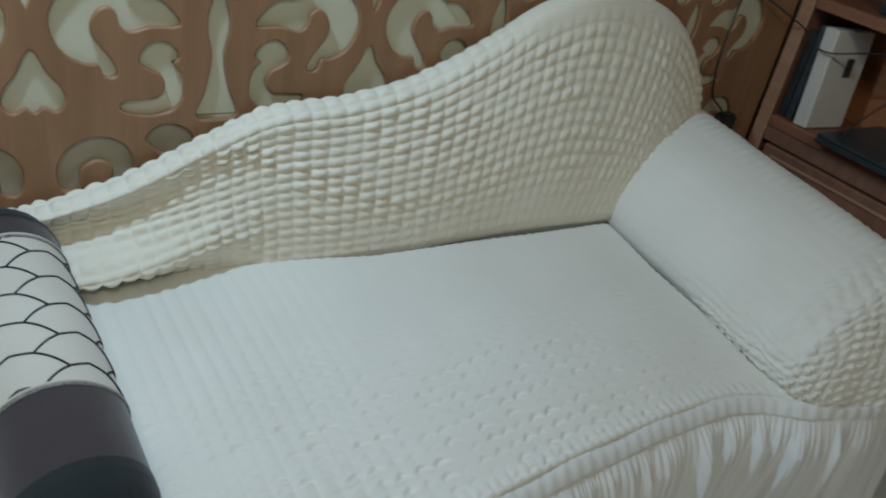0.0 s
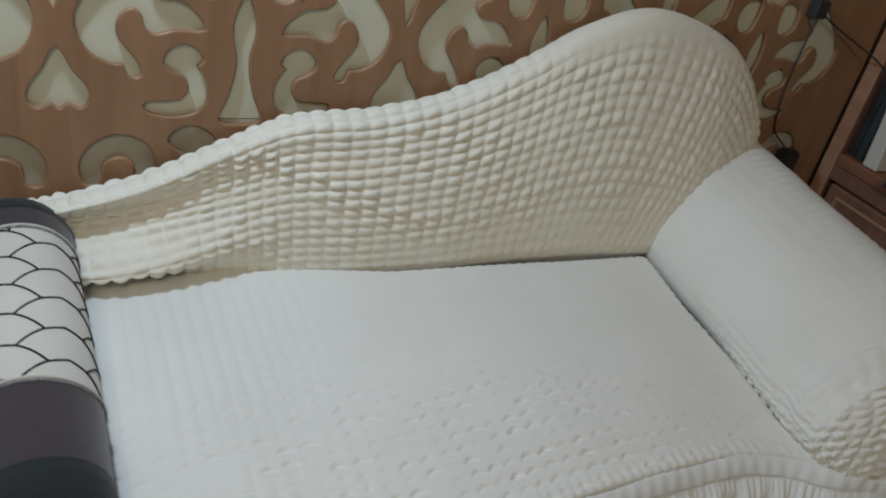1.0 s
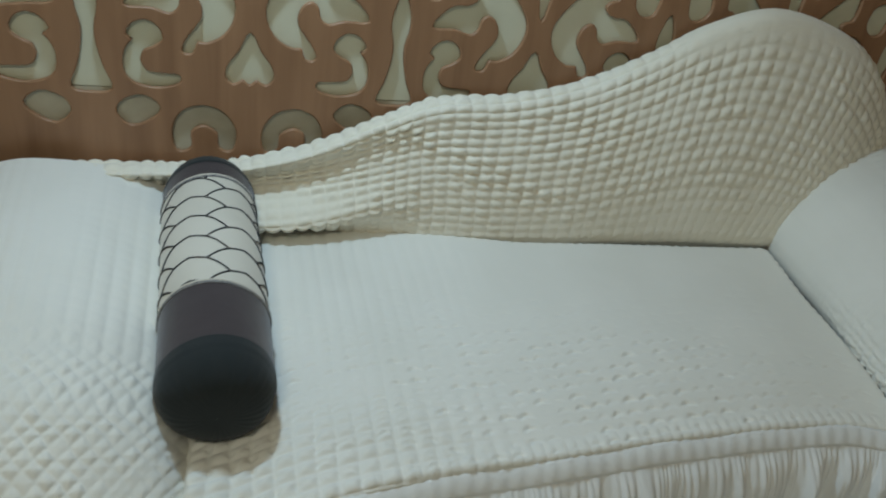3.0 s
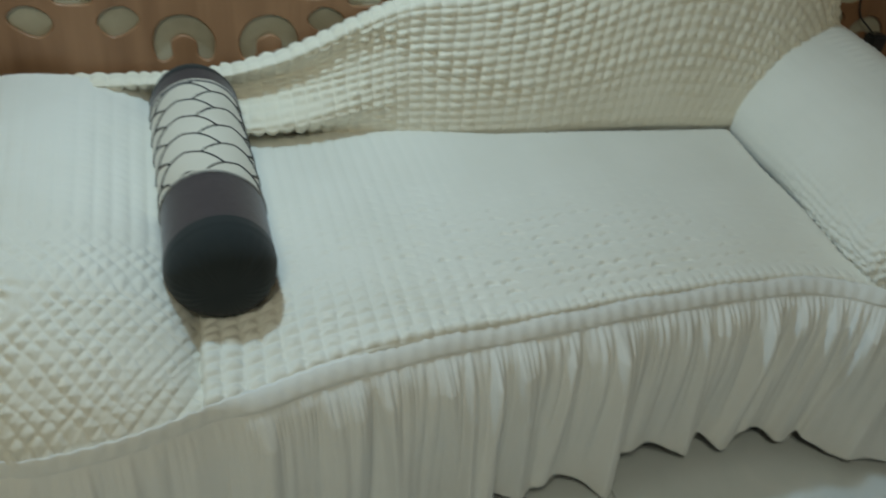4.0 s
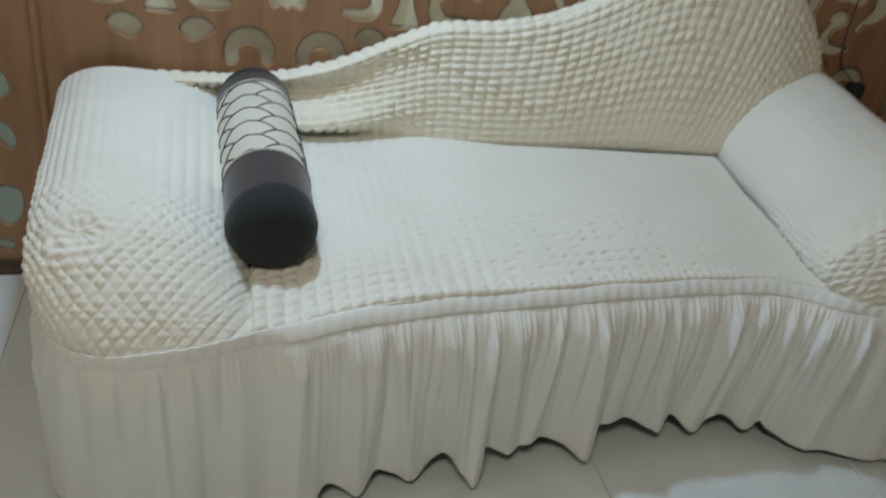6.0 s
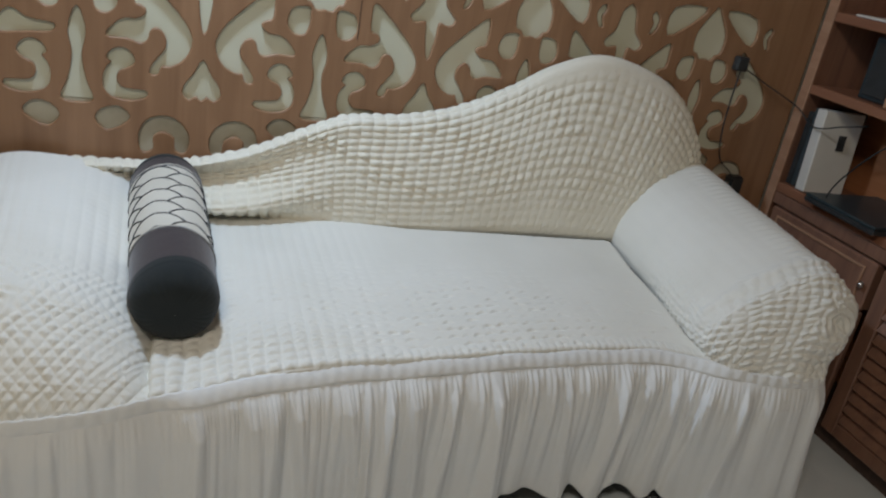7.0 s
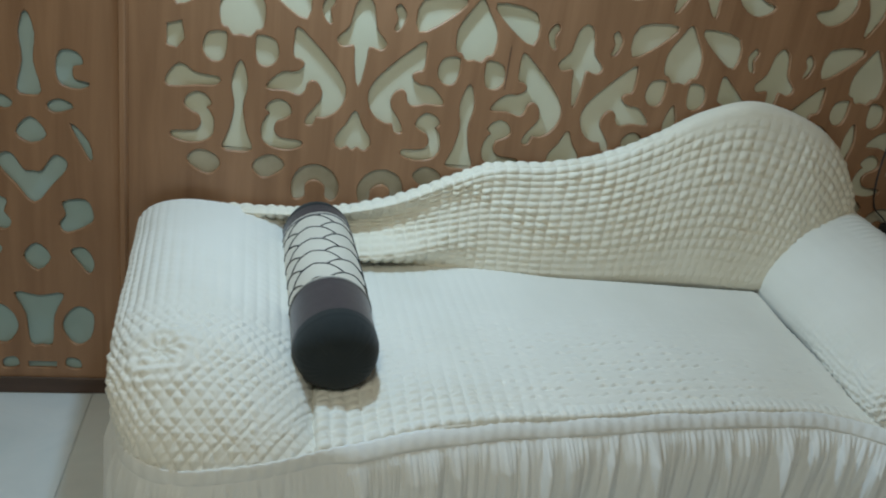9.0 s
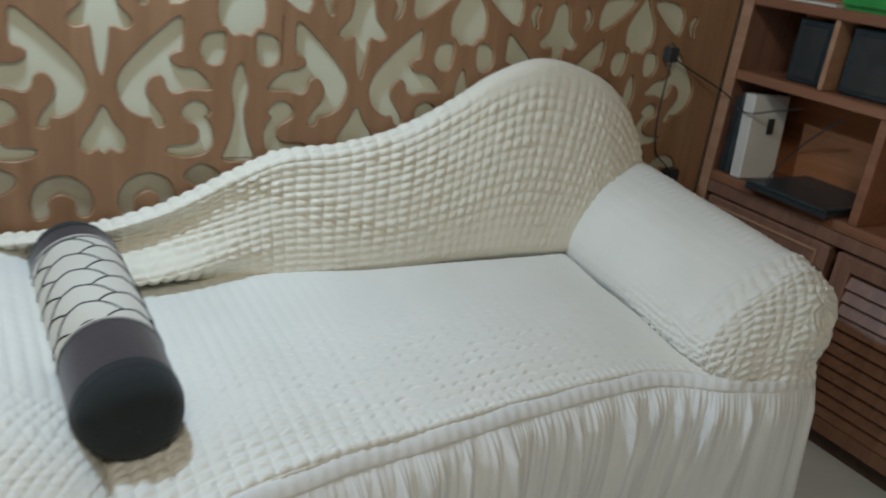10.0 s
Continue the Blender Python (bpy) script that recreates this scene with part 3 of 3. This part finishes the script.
arm("armrest", [(0.368, 0.385), (0.325, 0.492), (0.23, 0.540), (0.12, 0.555), (0.04, 0.545), (-0.01, 0.505), (-0.014, 0.44), (0.0, 0.378)],
    [(0.368, 0.375), (0.328, 0.445), (0.245, 0.502), (0.155, 0.525), (0.075, 0.518), (0.022, 0.475), (0.022, 0.42), (0.03, 0.378)],
    [(0.372, 0.956), (0.33, 0.936), (0.27, 0.914), (0.21, 0.903), (0.15, 0.902), (0.092, 0.928), (0.055, 0.99), (0.036, 1.07)], 1.672, 1.09,
    "rolled arm in cream quilted stretch fabric with a gathered rosette", -1, 20)
arm("armrest", [(1.605, 0.398), (1.560, 0.437), (1.572, 0.522), (1.645, 0.610), (1.765, 0.653), (1.845, 0.640), (1.89, 0.58), (1.86, 0.47), (1.83, 0.378)],
    [(1.532, 0.376), (1.510, 0.420), (1.538, 0.484), (1.640, 0.556), (1.745, 0.596), (1.815, 0.588), (1.856, 0.535), (1.838, 0.45), (1.812, 0.378)],
    [(1.548, 1.030), (1.548, 1.020), (1.575, 0.993), (1.61, 0.980), (1.66, 0.962), (1.71, 0.952), (1.765, 0.955), (1.797, 0.985), (1.808, 1.04)], 1.672, 1.055,
    "tall rolled arm in cream stretch fabric, wrinkled at the front", 1, 40)

# flat band under the seam, and the gathered skirt
nu = 1500
s = np.linspace(0, ARC, nu)
base = seam_at(s)
tan = np.gradient(base, axis=0)
tan /= np.linalg.norm(tan, axis=1, keepdims=True)
out = np.stack([tan[:, 1], -tan[:, 0]], -1)
rows = []
for z, o in ((SEAM_Z + 0.002, -0.006), (SEAM_Z + 0.0120, -0.001), (SEAM_Z + 0.0105, 0.004), (SEAM_Z + 0.003, 0.0130), (SEAM_Z - 0.007, 0.0205), (SEAM_Z - 0.012, 0.0225), (SEAM_Z - 0.016, 0.018)):
    o = o * (0.30 + 0.70 * step(0.36, 0.44, base[:, 0]) * step(1.60, 1.52, base[:, 0]))
    w = 0.0012 * np.sin(s * 240) * (z > SEAM_Z - 0.01)
    rows.append(np.column_stack([base + out * (o + w)[:, None], np.full(nu, z) + 0.0015 * np.sin(s * 37)]))
cover("seam_band", np.array(rows), SKIRT, "flat cream band along the gathered seam")

# the hem: place along x and height over the floor, low at the tips of the folds and high between them
HEM = [(0.38, 0.012), (0.43, 0.010), (0.455, 0.012), (0.464, 0.046), (0.495, 0.048), (0.545, 0.012), (0.567, 0.022), (0.58, 0.055), (0.625, 0.036), (0.665, 0.016), (0.703, 0.050), (0.742, 0.068), (0.756, 0.045), (0.783, 0.006),
       (0.803, 0.045), (0.811, 0.064), (0.866, 0.045), (0.892, 0.060), (0.927, 0.070), (0.975, 0.048), (1.035, 0.014), (1.050, 0.020), (1.057, 0.068), (1.10, 0.072), (1.138, 0.082), (1.21, 0.042), (1.234, 0.050), (1.248, 0.082), (1.275, 0.055),
       (1.31, 0.028), (1.335, 0.036), (1.357, 0.078), (1.45, 0.032), (1.48, 0.040), (1.492, 0.060), (1.56, 0.018), (1.60, 0.028), (1.70, 0.013)]
fr = (base[:, 1] < 1.12)
px = base[:, 0]


def soften(values, size):
    kernel = np.exp(-(np.arange(-24, 25) / size) ** 2)
    return np.convolve(np.pad(values, 24, mode="edge"), kernel / kernel.sum(), "valid")


hem = np.interp(px, [k for k, _ in HEM], [k for _, k in HEM])
hem = np.where(fr & (px > 0.38), hem, 0.014 + 0.004 * np.sin(s * 52 + np.sin(s * 9)))
big = np.clip(soften((0.045 - hem) / 0.035, 7.0), -1, 1)
big = np.where(fr & (px > 0.38), big, 0.6 * np.sin(s * 70 + np.sin(s * 9)))
hem = np.maximum(soften(hem, 7.0), 0.005)
tongue = (step(0.738, 0.748, px) * step(0.812, 0.796, px)) * fr
r = np.random.RandomState(4)
# long folds, some dying out on the way down: place at the top and at the hem, softness, depth, reach
folds = []
at = 0.03
while at < ARC - 0.03:
    reach = 3.0 if r.uniform() < 0.5 else r.uniform(0.35, 0.8)
    folds.append((at, at + r.normal(0, 0.010), r.uniform(0.010, 0.024), r.uniform(0.005, 0.014), reach, 1 if r.uniform() < 0.65 else -1))
    at += r.uniform(0.020, 0.058)
# the strongest folds: place along x at the top and at the hem
arc_x = lambda x: np.interp(x, px[fr], s[fr])
for x0, x1, soft, deep in ((0.705, 0.745, 0.012, 0.016), (0.795, 0.775, 0.010, 0.018), (0.835, 0.862, 0.012, 0.014), (0.93, 0.90, 0.010, 0.012), (1.020, 1.024, 0.016, 0.024), (1.185, 1.215, 0.009, 0.015),
                           (1.335, 1.295, 0.012, 0.017), (1.40, 1.36, 0.013, 0.017), (1.47, 1.44, 0.012, 0.014), (1.54, 1.51, 0.012, 0.016), (1.60, 1.58, 0.012, 0.012), (0.52, 0.539, 0.012, 0.015), (0.60, 0.646, 0.012, 0.016), (0.43, 0.419, 0.010, 0.014)):
    folds.append((float(arc_x(x0)), float(arc_x(x1)), soft, deep, 3.0, 1))
# short gathers under the band, each with a length of its own
phase = np.cumsum(0.55 + 0.9 * np.abs(np.convolve(r.uniform(-1, 1, nu), np.ones(15) / 15, "same")) * 4) * (ARC / nu) * 95
cell = np.floor(phase).astype(int) % 211
tall, deep = r.uniform(0.06, 0.30, 211)[cell], r.uniform(0.3, 1.1, 211)[cell]
pucker = np.sin(np.pi * phase) ** 2
nz = 72
rows = []
ease = 0.30 + 0.70 * step(0.36, 0.44, px) * step(1.60, 1.52, px)
crown = (0.034 * step(0.36, 0.60, px) * step(1.70, 1.52, px) + 0.006) * fr * (0.8 + 0.4 * wobble(s * 30, s * 11, 33))
flare = np.interp(px, [0.0, 0.3, 0.42, 0.55, 1.0, 1.3, 1.45, 1.6, 1.86], [0.008, 0.016, 0.045, 0.055, 0.060, 0.052, 0.040, 0.028, 0.02])
for w in np.linspace(0, 1, nz) ** 1.25:
    o = ease * 0.0200 * (1 - w) - 0.001 + 0.002 * min(1, w * 12) + flare * w + 0.013 * big * w ** 1.4 + crown * ((1 - np.exp(-w / 0.14)) - w)
    o = o + 0.0075 * deep * pucker * ease * np.exp(-(w / tall) ** 2) * min(1, w * 22)
    for a0, a1, soft, depth, reach, way in folds:
        u = (s - (a0 + (a1 - a0) * w)) * way
        wide = soft * (0.75 + 0.8 * w)
        near = np.abs(u) < 4 * wide
        u = u[near]
        o[near] += 0.95 * depth * max(0.0, 1 - (w / reach) ** 2) * min(1, w * 7) * np.where(u > 0, np.exp(-(u / (1.5 * wide)) ** 2), np.exp(-(u / (0.65 * wide)) ** 2))
    o = o + tongue * (0.012 * min(1, w * 4) + 0.022 * w)
    z = SEAM_Z - 0.012 + (hem - SEAM_Z + 0.012) * w
    rows.append(np.column_stack([base + out * np.maximum(o, -0.004)[:, None], z]))
skirt = cover("skirt", np.array(rows), SKIRT, "gathered cream skirt with a wavy hem just above the floor")
thick = skirt.modifiers.new("cloth", "SOLIDIFY")
thick.thickness, thick.offset = 0.0012, -1

sofa_box("base_frame", box(0.06, 1.74, 1.10, 1.66, 0.055, 0.34, 0.01), DARK_WOOD, "dark brown wooden base under the cover")
for lx, ly in ((0.16, 1.06), (1.70, 1.06), (0.12, 1.62), (1.70, 1.62), (0.9, 1.14)):
    sofa_box("leg", box(lx - .03, lx + .03, ly - .03, ly + .03, 0.0, 0.10 if ly < 1.1 else 0.06, 0.006), DARK_WOOD)
for lx0, lx1 in ((0.09, 0.30), (1.58, 1.80)):
    sofa_box("arm_frame", box(lx0, lx1, 1.06, 1.66, 0.09, 0.34, 0.01), DARK_WOOD)

# ---------------------------------------------------------------- bolster
AX0, AX1, RAD = np.array([0.407, 1.094, 0.463]), np.array([0.387, 1.692, 0.502]), 0.080
axis = (AX1 - AX0) / np.linalg.norm(AX1 - AX0)
LENGTH = float(np.linalg.norm(AX1 - AX0))
side = np.cross(axis, [0, 0, 1.0])
side /= np.linalg.norm(side)
upward = np.cross(side, axis)
bolster = tagged(empty("bolster_pillow", tuple(AX0 - [0, 0, RAD])), "dark taupe bolster pillow with an ivory net-patterned middle", "pillow")
BOLSTER_BASE = Matrix.Translation(-Vector(AX0 - [0, 0, RAD]))


def on_roll(a, length, lift=0.0):
    """A place on the bolster: angle from its top, distance from the front end."""
    a, length = np.asarray(a, float), np.asarray(length, float)
    r = RAD + lift + 0.0012 * np.sin(3 * a + length * 14)
    return AX0 + length[..., None] * axis + (np.sin(a) * r)[..., None] * side + (np.cos(a) * r * np.where(np.cos(a) < 0, 0.96, 1.0))[..., None] * upward


def roll_part(name, l0, l1, mat, label, rings=40):
    a, length = np.meshgrid(np.linspace(0, 2 * np.pi, 97), np.linspace(l0, l1, rings), indexing="ij")
    mesh = sheet(on_roll(a, length))
    mesh.transform(BOLSTER_BASE)
    return link(name, mesh, mat, bolster, label, True)


B0, B1 = 0.190, 0.490
DOME = 0.058


def end_sleeve(front):
    """Sleeve and rounded end in one piece of velvet."""
    k = np.linspace(0, 1, 26) * np.pi / 2
    ring = np.sin(k) ** 0.62
    inner = np.linspace(0, 1, 20)[1:]
    if front:
        length = np.concatenate([DOME * (1 - np.cos(k)) * 1.0, DOME + (B0 - DOME) * inner])
    else:
        length = np.concatenate([LENGTH - DOME * (1 - np.cos(k)) * 1.0, LENGTH - DOME + (B1 - LENGTH + DOME) * inner])
    size = np.concatenate([np.maximum(ring, 0.004), np.ones(19)])
    a, l = np.meshgrid(np.linspace(0, 2 * np.pi, 97), length, indexing="ij")
    centre = AX0 + l[..., None] * axis
    rim = on_roll(a, l)
    p = centre + (rim - centre) * size[None, :, None]
    pleat = np.sin(34 * a + 1.3 * np.sin(5 * a)) * (0.0010 * size * (1 - size ** 6))[None, :]
    p = p + (rim - centre) / RAD * pleat[..., None] - axis * (0.8 if front else -0.8) * pleat[..., None]
    mesh = sheet(p[:, 24:])
    mesh.transform(BOLSTER_BASE)
    link("end_sleeve", mesh, VELVET, bolster, "dark taupe velvet sleeve", True)
    p[:, 24:28] += (rim - centre)[:, 24:28] / RAD * 0.0009
    mesh = sheet(p[:, :28])
    mesh.transform(BOLSTER_BASE)
    link("end_cap", mesh, SATIN, bolster, "rounded blackish end gathered in fine pleats", True)


end_sleeve(True)
end_sleeve(False)
roll_part("middle_sleeve", B0, B1, LINEN, "ivory sleeve with a dark stitched net")
for length in (B0, B1):
    for k, (lift, mat, rad) in enumerate(((0.0008, CORD, 0.0022), (0.0006, LINEN, 0.0016))):
        a = np.linspace(0, 2 * np.pi, 90)
        mesh = sheet(tube(on_roll(a, np.full_like(a, length + (k - .5) * 0.006), lift), rad))
        mesh.transform(BOLSTER_BASE)
        link("piping", mesh, mat, bolster, smooth=True)
# the stitched net: long cells in staggered rows, drawn as raised thread
COLS, PITCH = 6, 0.058
CELL = 2 * np.pi / COLS
bm_all = []
t = np.linspace(0, 1, 9)
for row in range(-1, 7):
    for col in range(COLS):
        l = B0 + (row + 0.5 * (col % 2)) * PITCH
        a0 = (col + 0.5) * CELL + 0.10
        # the bowed edge over a cell, and its two slanting sides
        left_a, right_a = a0 - 0.30 * CELL, a0 + 0.30 * CELL
        bm_all.append((left_a + (right_a - left_a) * t, l + PITCH * (0.5 + 0.14 * (1 - np.abs(2 * t - 1)))))
        bm_all.append((right_a + 0.40 * CELL * t, l + PITCH * (0.5 - 0.5 * t + 0.05 * np.sin(np.pi * t))))
        bm_all.append((left_a - 0.40 * CELL * t, l + PITCH * (0.5 - 0.5 * t + 0.05 * np.sin(np.pi * t))))
verts, faces = [], []
for pa, pl in bm_all:
    keep = (pl > B0 + 0.004) & (pl < B1 - 0.004)
    if keep.sum() < 2:
        continue
    g = tube(on_roll(pa[keep], pl[keep], 0.0006), 0.0015, 5)
    k, m = g.shape[:2]
    o = len(verts)
    verts += g.reshape(-1, 3).tolist()
    faces += [(o + i * m + j, o + i * m + j + 1, o + (i + 1) * m + j + 1, o + (i + 1) * m + j) for i in range(k - 1) for j in range(m - 1)]
mesh = bpy.data.meshes.new("stitched_net")
mesh.from_pydata(verts, [], faces)
mesh.transform(BOLSTER_BASE)
link("stitched_net", mesh, THREAD, bolster, "dark stitched net of bow-shaped cells", True)

# ---------------------------------------------------------------- bookcase
CX = 2.135
bookcase = tagged(empty("bookcase", (CX, 1.2, 0)), "reddish-brown wooden bookcase with open shelves, drawer and louvred door", "bookcase")
CASE_BASE = Matrix.Translation((-CX, -1.2, 0))


def case(name, bm, mat, label="", parent=bookcase):
    bm.transform(CASE_BASE)
    return part(name, bm, mat, parent, label)


DEEP = 2.37
case("side_panel", box(CX, DEEP, 1.672, 1.702, 0.0, 2.0, 0.003), CABINET_WOOD)
case("edge_strip", box(CX - .006, CX - .0005, 1.668, 1.704, 0.0, 2.0, 0.002), TRIM_WOOD, "worn paler edge")
case("side_panel", box(CX, DEEP, 0.30, 0.33, 0.0, 2.0, 0.003), CABINET_WOOD)
case("back_panel", box(DEEP, DEEP + .012, 0.30, 1.70, 0.02, 2.0), BACK_WOOD, "orange-brown back board")
for z in (0.585, 0.882, 1.086, 1.34):
    case("shelf", box(CX + .002, DEEP, 0.332, 1.67, z, z + 0.026, 0.003), SHELF_WOOD)
    case("edge_strip", box(CX - .005, CX + .0015, 0.332, 1.666, z, z + 0.026, 0.002), SHELF_WOOD)
case("divider", box(CX + .002, DEEP, 1.19, 1.215, 0.612, 0.881, 0.002), SHELF_WOOD)
case("divider", box(CX + .002, CX + 0.2, 1.395, 1.410, 0.909, 1.085, 0.002), TRIM_WOOD, "thin pale divider")
# drawer and doors under the shelves
case("rail", box(CX, CX + .02, 0.332, 1.67, 0.545, 0.584, 0.003), CABINET_WOOD)
drawer = case("drawer", box(CX - .004, CX + .30, 1.235, 1.655, 0.405, 0.54, 0.004), CABINET_WOOD)


def moulding(y0, y1, z0, z1, parent, mat=TRIM_WOOD, w=0.008):
    for a, b, c, d in ((y0, y1, z0, z0 + w), (y0, y1, z1 - w, z1), (y0, y0 + w, z0 + w, z1 - w), (y1 - w, y1, z0 + w, z1 - w)):
        bm = box(CX - .009, CX - .0045, a, b, c, d, 0.0015)
        bm.transform(CASE_BASE)
        part("moulding", bm, mat, parent)


def knob(y, z, parent):
    bm = bmesh.new()
    bmesh.ops.create_uvsphere(bm, u_segments=14, v_segments=8, radius=0.009)
    bmesh.ops.translate(bm, vec=(CX - 0.018, y, z), verts=bm.verts)
    bm.transform(CASE_BASE)
    part("handle", bm, METAL, parent, "small bright metal knob", True)


moulding(1.265, 1.625, 0.425, 0.52, drawer)
knob(1.25, 0.475, drawer)
door = case("door", box(CX - .004, CX + .016, 1.235, 1.655, 0.06, 0.398, 0.004), CABINET_WOOD, "plain dark cupboard door")
moulding(1.275, 1.615, 0.10, 0.36, door, CABINET_WOOD, 0.012)
for y0, y1 in ((0.80, 1.205), (0.36, 0.785)):
    louvre = case("door", box(CX + .004, CX + .014, y0, y1, 0.06, 0.54, 0.003), DARK_WOOD, "louvred door")
    for a, b, c, d in ((y0, y0 + .045, 0.06, 0.54), (y1 - .045, y1, 0.06, 0.54), (y0 + .045, y1 - .045, 0.06, 0.10), (y0 + .045, y1 - .045, 0.50, 0.54)):
        bm = box(CX - .012, CX + .0035, a, b, c, d, 0.003)
        bm.transform(CASE_BASE)
        part("frame", bm, CABINET_WOOD, louvre)
    for k in range(11):
        z = 0.118 + k * 0.0355
        bm = box(-0.004, 0.004, y0 + .046, y1 - .046, -0.017, 0.017, 0.002)
        bm.transform(pose(CX - .002, 0, z, 0, 28, 0))
        bm.transform(CASE_BASE)
        part("slat", bm, CABINET_WOOD, louvre)
case("plinth", box(CX + .03, DEEP, 0.33, 1.67, 0.0, 0.058), DARK_WOOD)

# ---------------------------------------------------------------- things on the shelves
carton = tagged(empty("white_box", (2.20, 1.585, 0.612)), "white cardboard box with a dark mark, standing on the shelf", "box")
bm = box(-0.058, 0.075, -0.018, 0.022, 0, 0.240, 0.003)
bm.transform(pose(0, 0, 0, -4, 0, -6))
part("carton", bm, WHITE_PLASTIC, carton)
bm = box(0.005, 0.03, -0.0215, -0.0205, 0.13, 0.175, 0.0)
bm.transform(pose(0, 0, 0, -4, 0, -6))
part("printed_mark", bm, BLACK_PLASTIC, carton, "small dark printed mark")
for k, (dx, tall, mat) in enumerate(((0, 0.235, BOOK_DARK), (0.0, 0.22, BLACK_PLASTIC))):
    book = tagged(part("book", box(CX + .02, CX + .20, 1.628 + k * .021, 1.646 + k * .021, 0.612, 0.612 + tall, 0.002), mat), "dark upright book standing on the shelf", "book", group="dark books on the shelf")
player = tagged(empty("laptop", (CX + .12, 1.38, 0.612)), "closed blue-black laptop lying on the shelf edge", "laptop")
part("base", box(-0.165, 0.10, -0.13, 0.13, 0.0, 0.014, 0.003), BLACK_PLASTIC, player)
part("lid", box(-0.165, 0.10, -0.13, 0.13, 0.0145, 0.024, 0.003), BLUE_BLACK, player, "glossy blue-black lid")
unit = tagged(empty("black_speaker", (CX + .13, 1.49, 0.909)), "black box speaker standing on the shelf", "speaker")
part("case", box(-0.09, 0.09, -0.06, 0.05, 0, 0.165, 0.004), BLUE_BLACK, unit)
part("grille", box(-0.0945, -0.0905, -0.045, 0.035, 0.012, 0.15, 0.002), BLACK_PLASTIC, unit)
deck = tagged(empty("black_monitor", (CX + .12, 1.24, 0.909)), "large black boxy screen standing on the shelf", "monitor")
part("case", box(-0.08, 0.105, -0.22, 0.14, 0, 0.168, 0.006), BLUE_BLACK, deck)
part("screen", box(-0.0845, -0.0805, -0.20, 0.12, 0.015, 0.15, 0.001), BLACK_PLASTIC, deck)
tub = tagged(empty("green_tub", (CX + .07, 1.36, 1.112)), "green plastic tub on the upper shelf", "tub")
part("tub", box(-0.05, 0.06, -0.07, 0.07, 0, 0.11, 0.012, 2), GREEN_PLASTIC, tub)
plate = tagged(part("paper_stack", box(CX + .0, CX + .17, 1.42, 1.60, 1.1125, 1.118, 0.001), WHITE_PLASTIC), "white papers lying on the upper shelf", "papers")


def cable(points, label):
    p = spline(points, np.linspace(0, 1, 40))
    mesh = sheet(tube(p, 0.0022, 6))
    tagged(link("cable", mesh, BLACK_PLASTIC, None, "", True), label, "cable")


cable([(1.90, 1.700, 0.93), (1.98, 1.695, 0.895), (2.10, 1.66, 0.84), (2.125, 1.60, 0.80), (2.128, 1.50, 0.83), (2.128, 1.42, 0.855)], "thin black cable hanging from the screen to the shelf")
cable([(2.128, 1.30, 0.86), (2.125, 1.38, 0.78), (2.122, 1.45, 0.68), (2.125, 1.47, 0.615)], "thin black cable looping down in front of the shelf")
adapter = tagged(part("power_adapter", box(1.968, 2.016, 1.676, 1.7115, 0.520, 0.612, 0.006, 2), BLACK_PLASTIC), "black power adapter hanging against the carved screen", "adapter")
cable([(1.895, 1.690, 0.925), (1.900, 1.700, 0.84), (1.905, 1.703, 0.74), (1.925, 1.703, 0.66), (1.965, 1.700, 0.625), (1.985, 1.694, 0.608)], "thin black cable hanging down the screen to an adapter")
socket = tagged(part("wall_plug", box(1.875, 1.915, 1.685, 1.711, 0.915, 0.955, 0.005), BLACK_PLASTIC), "black plug in the carved screen with a cable", "plug")

# ---------------------------------------------------------------- floor tiles
floor = tagged(empty("floor", (0, 0, 0)), "pale glossy floor tiles with thin grey joints", "floor", kind="structure")
T = 0.60
mesh = None
for i in range(-4, 5):
    for j in range(-5, 4):
        x0, y0 = -0.13 + i * T, 0.10 + j * T
        x1, y1 = min(x0 + T - .003, X1), min(y0 + T - .003, Y1)
        if mesh is None:
            bm = box(0, T - .003, 0, T - .003, -0.010, 0.0, 0.0012)
            mesh = bpy.data.meshes.new("tile")
            bm.to_mesh(mesh)
            bm.free()
            mesh.materials.append(TILE)
        ob = link("tile", mesh, None, floor)
        ob.location = (x0, y0, 0)
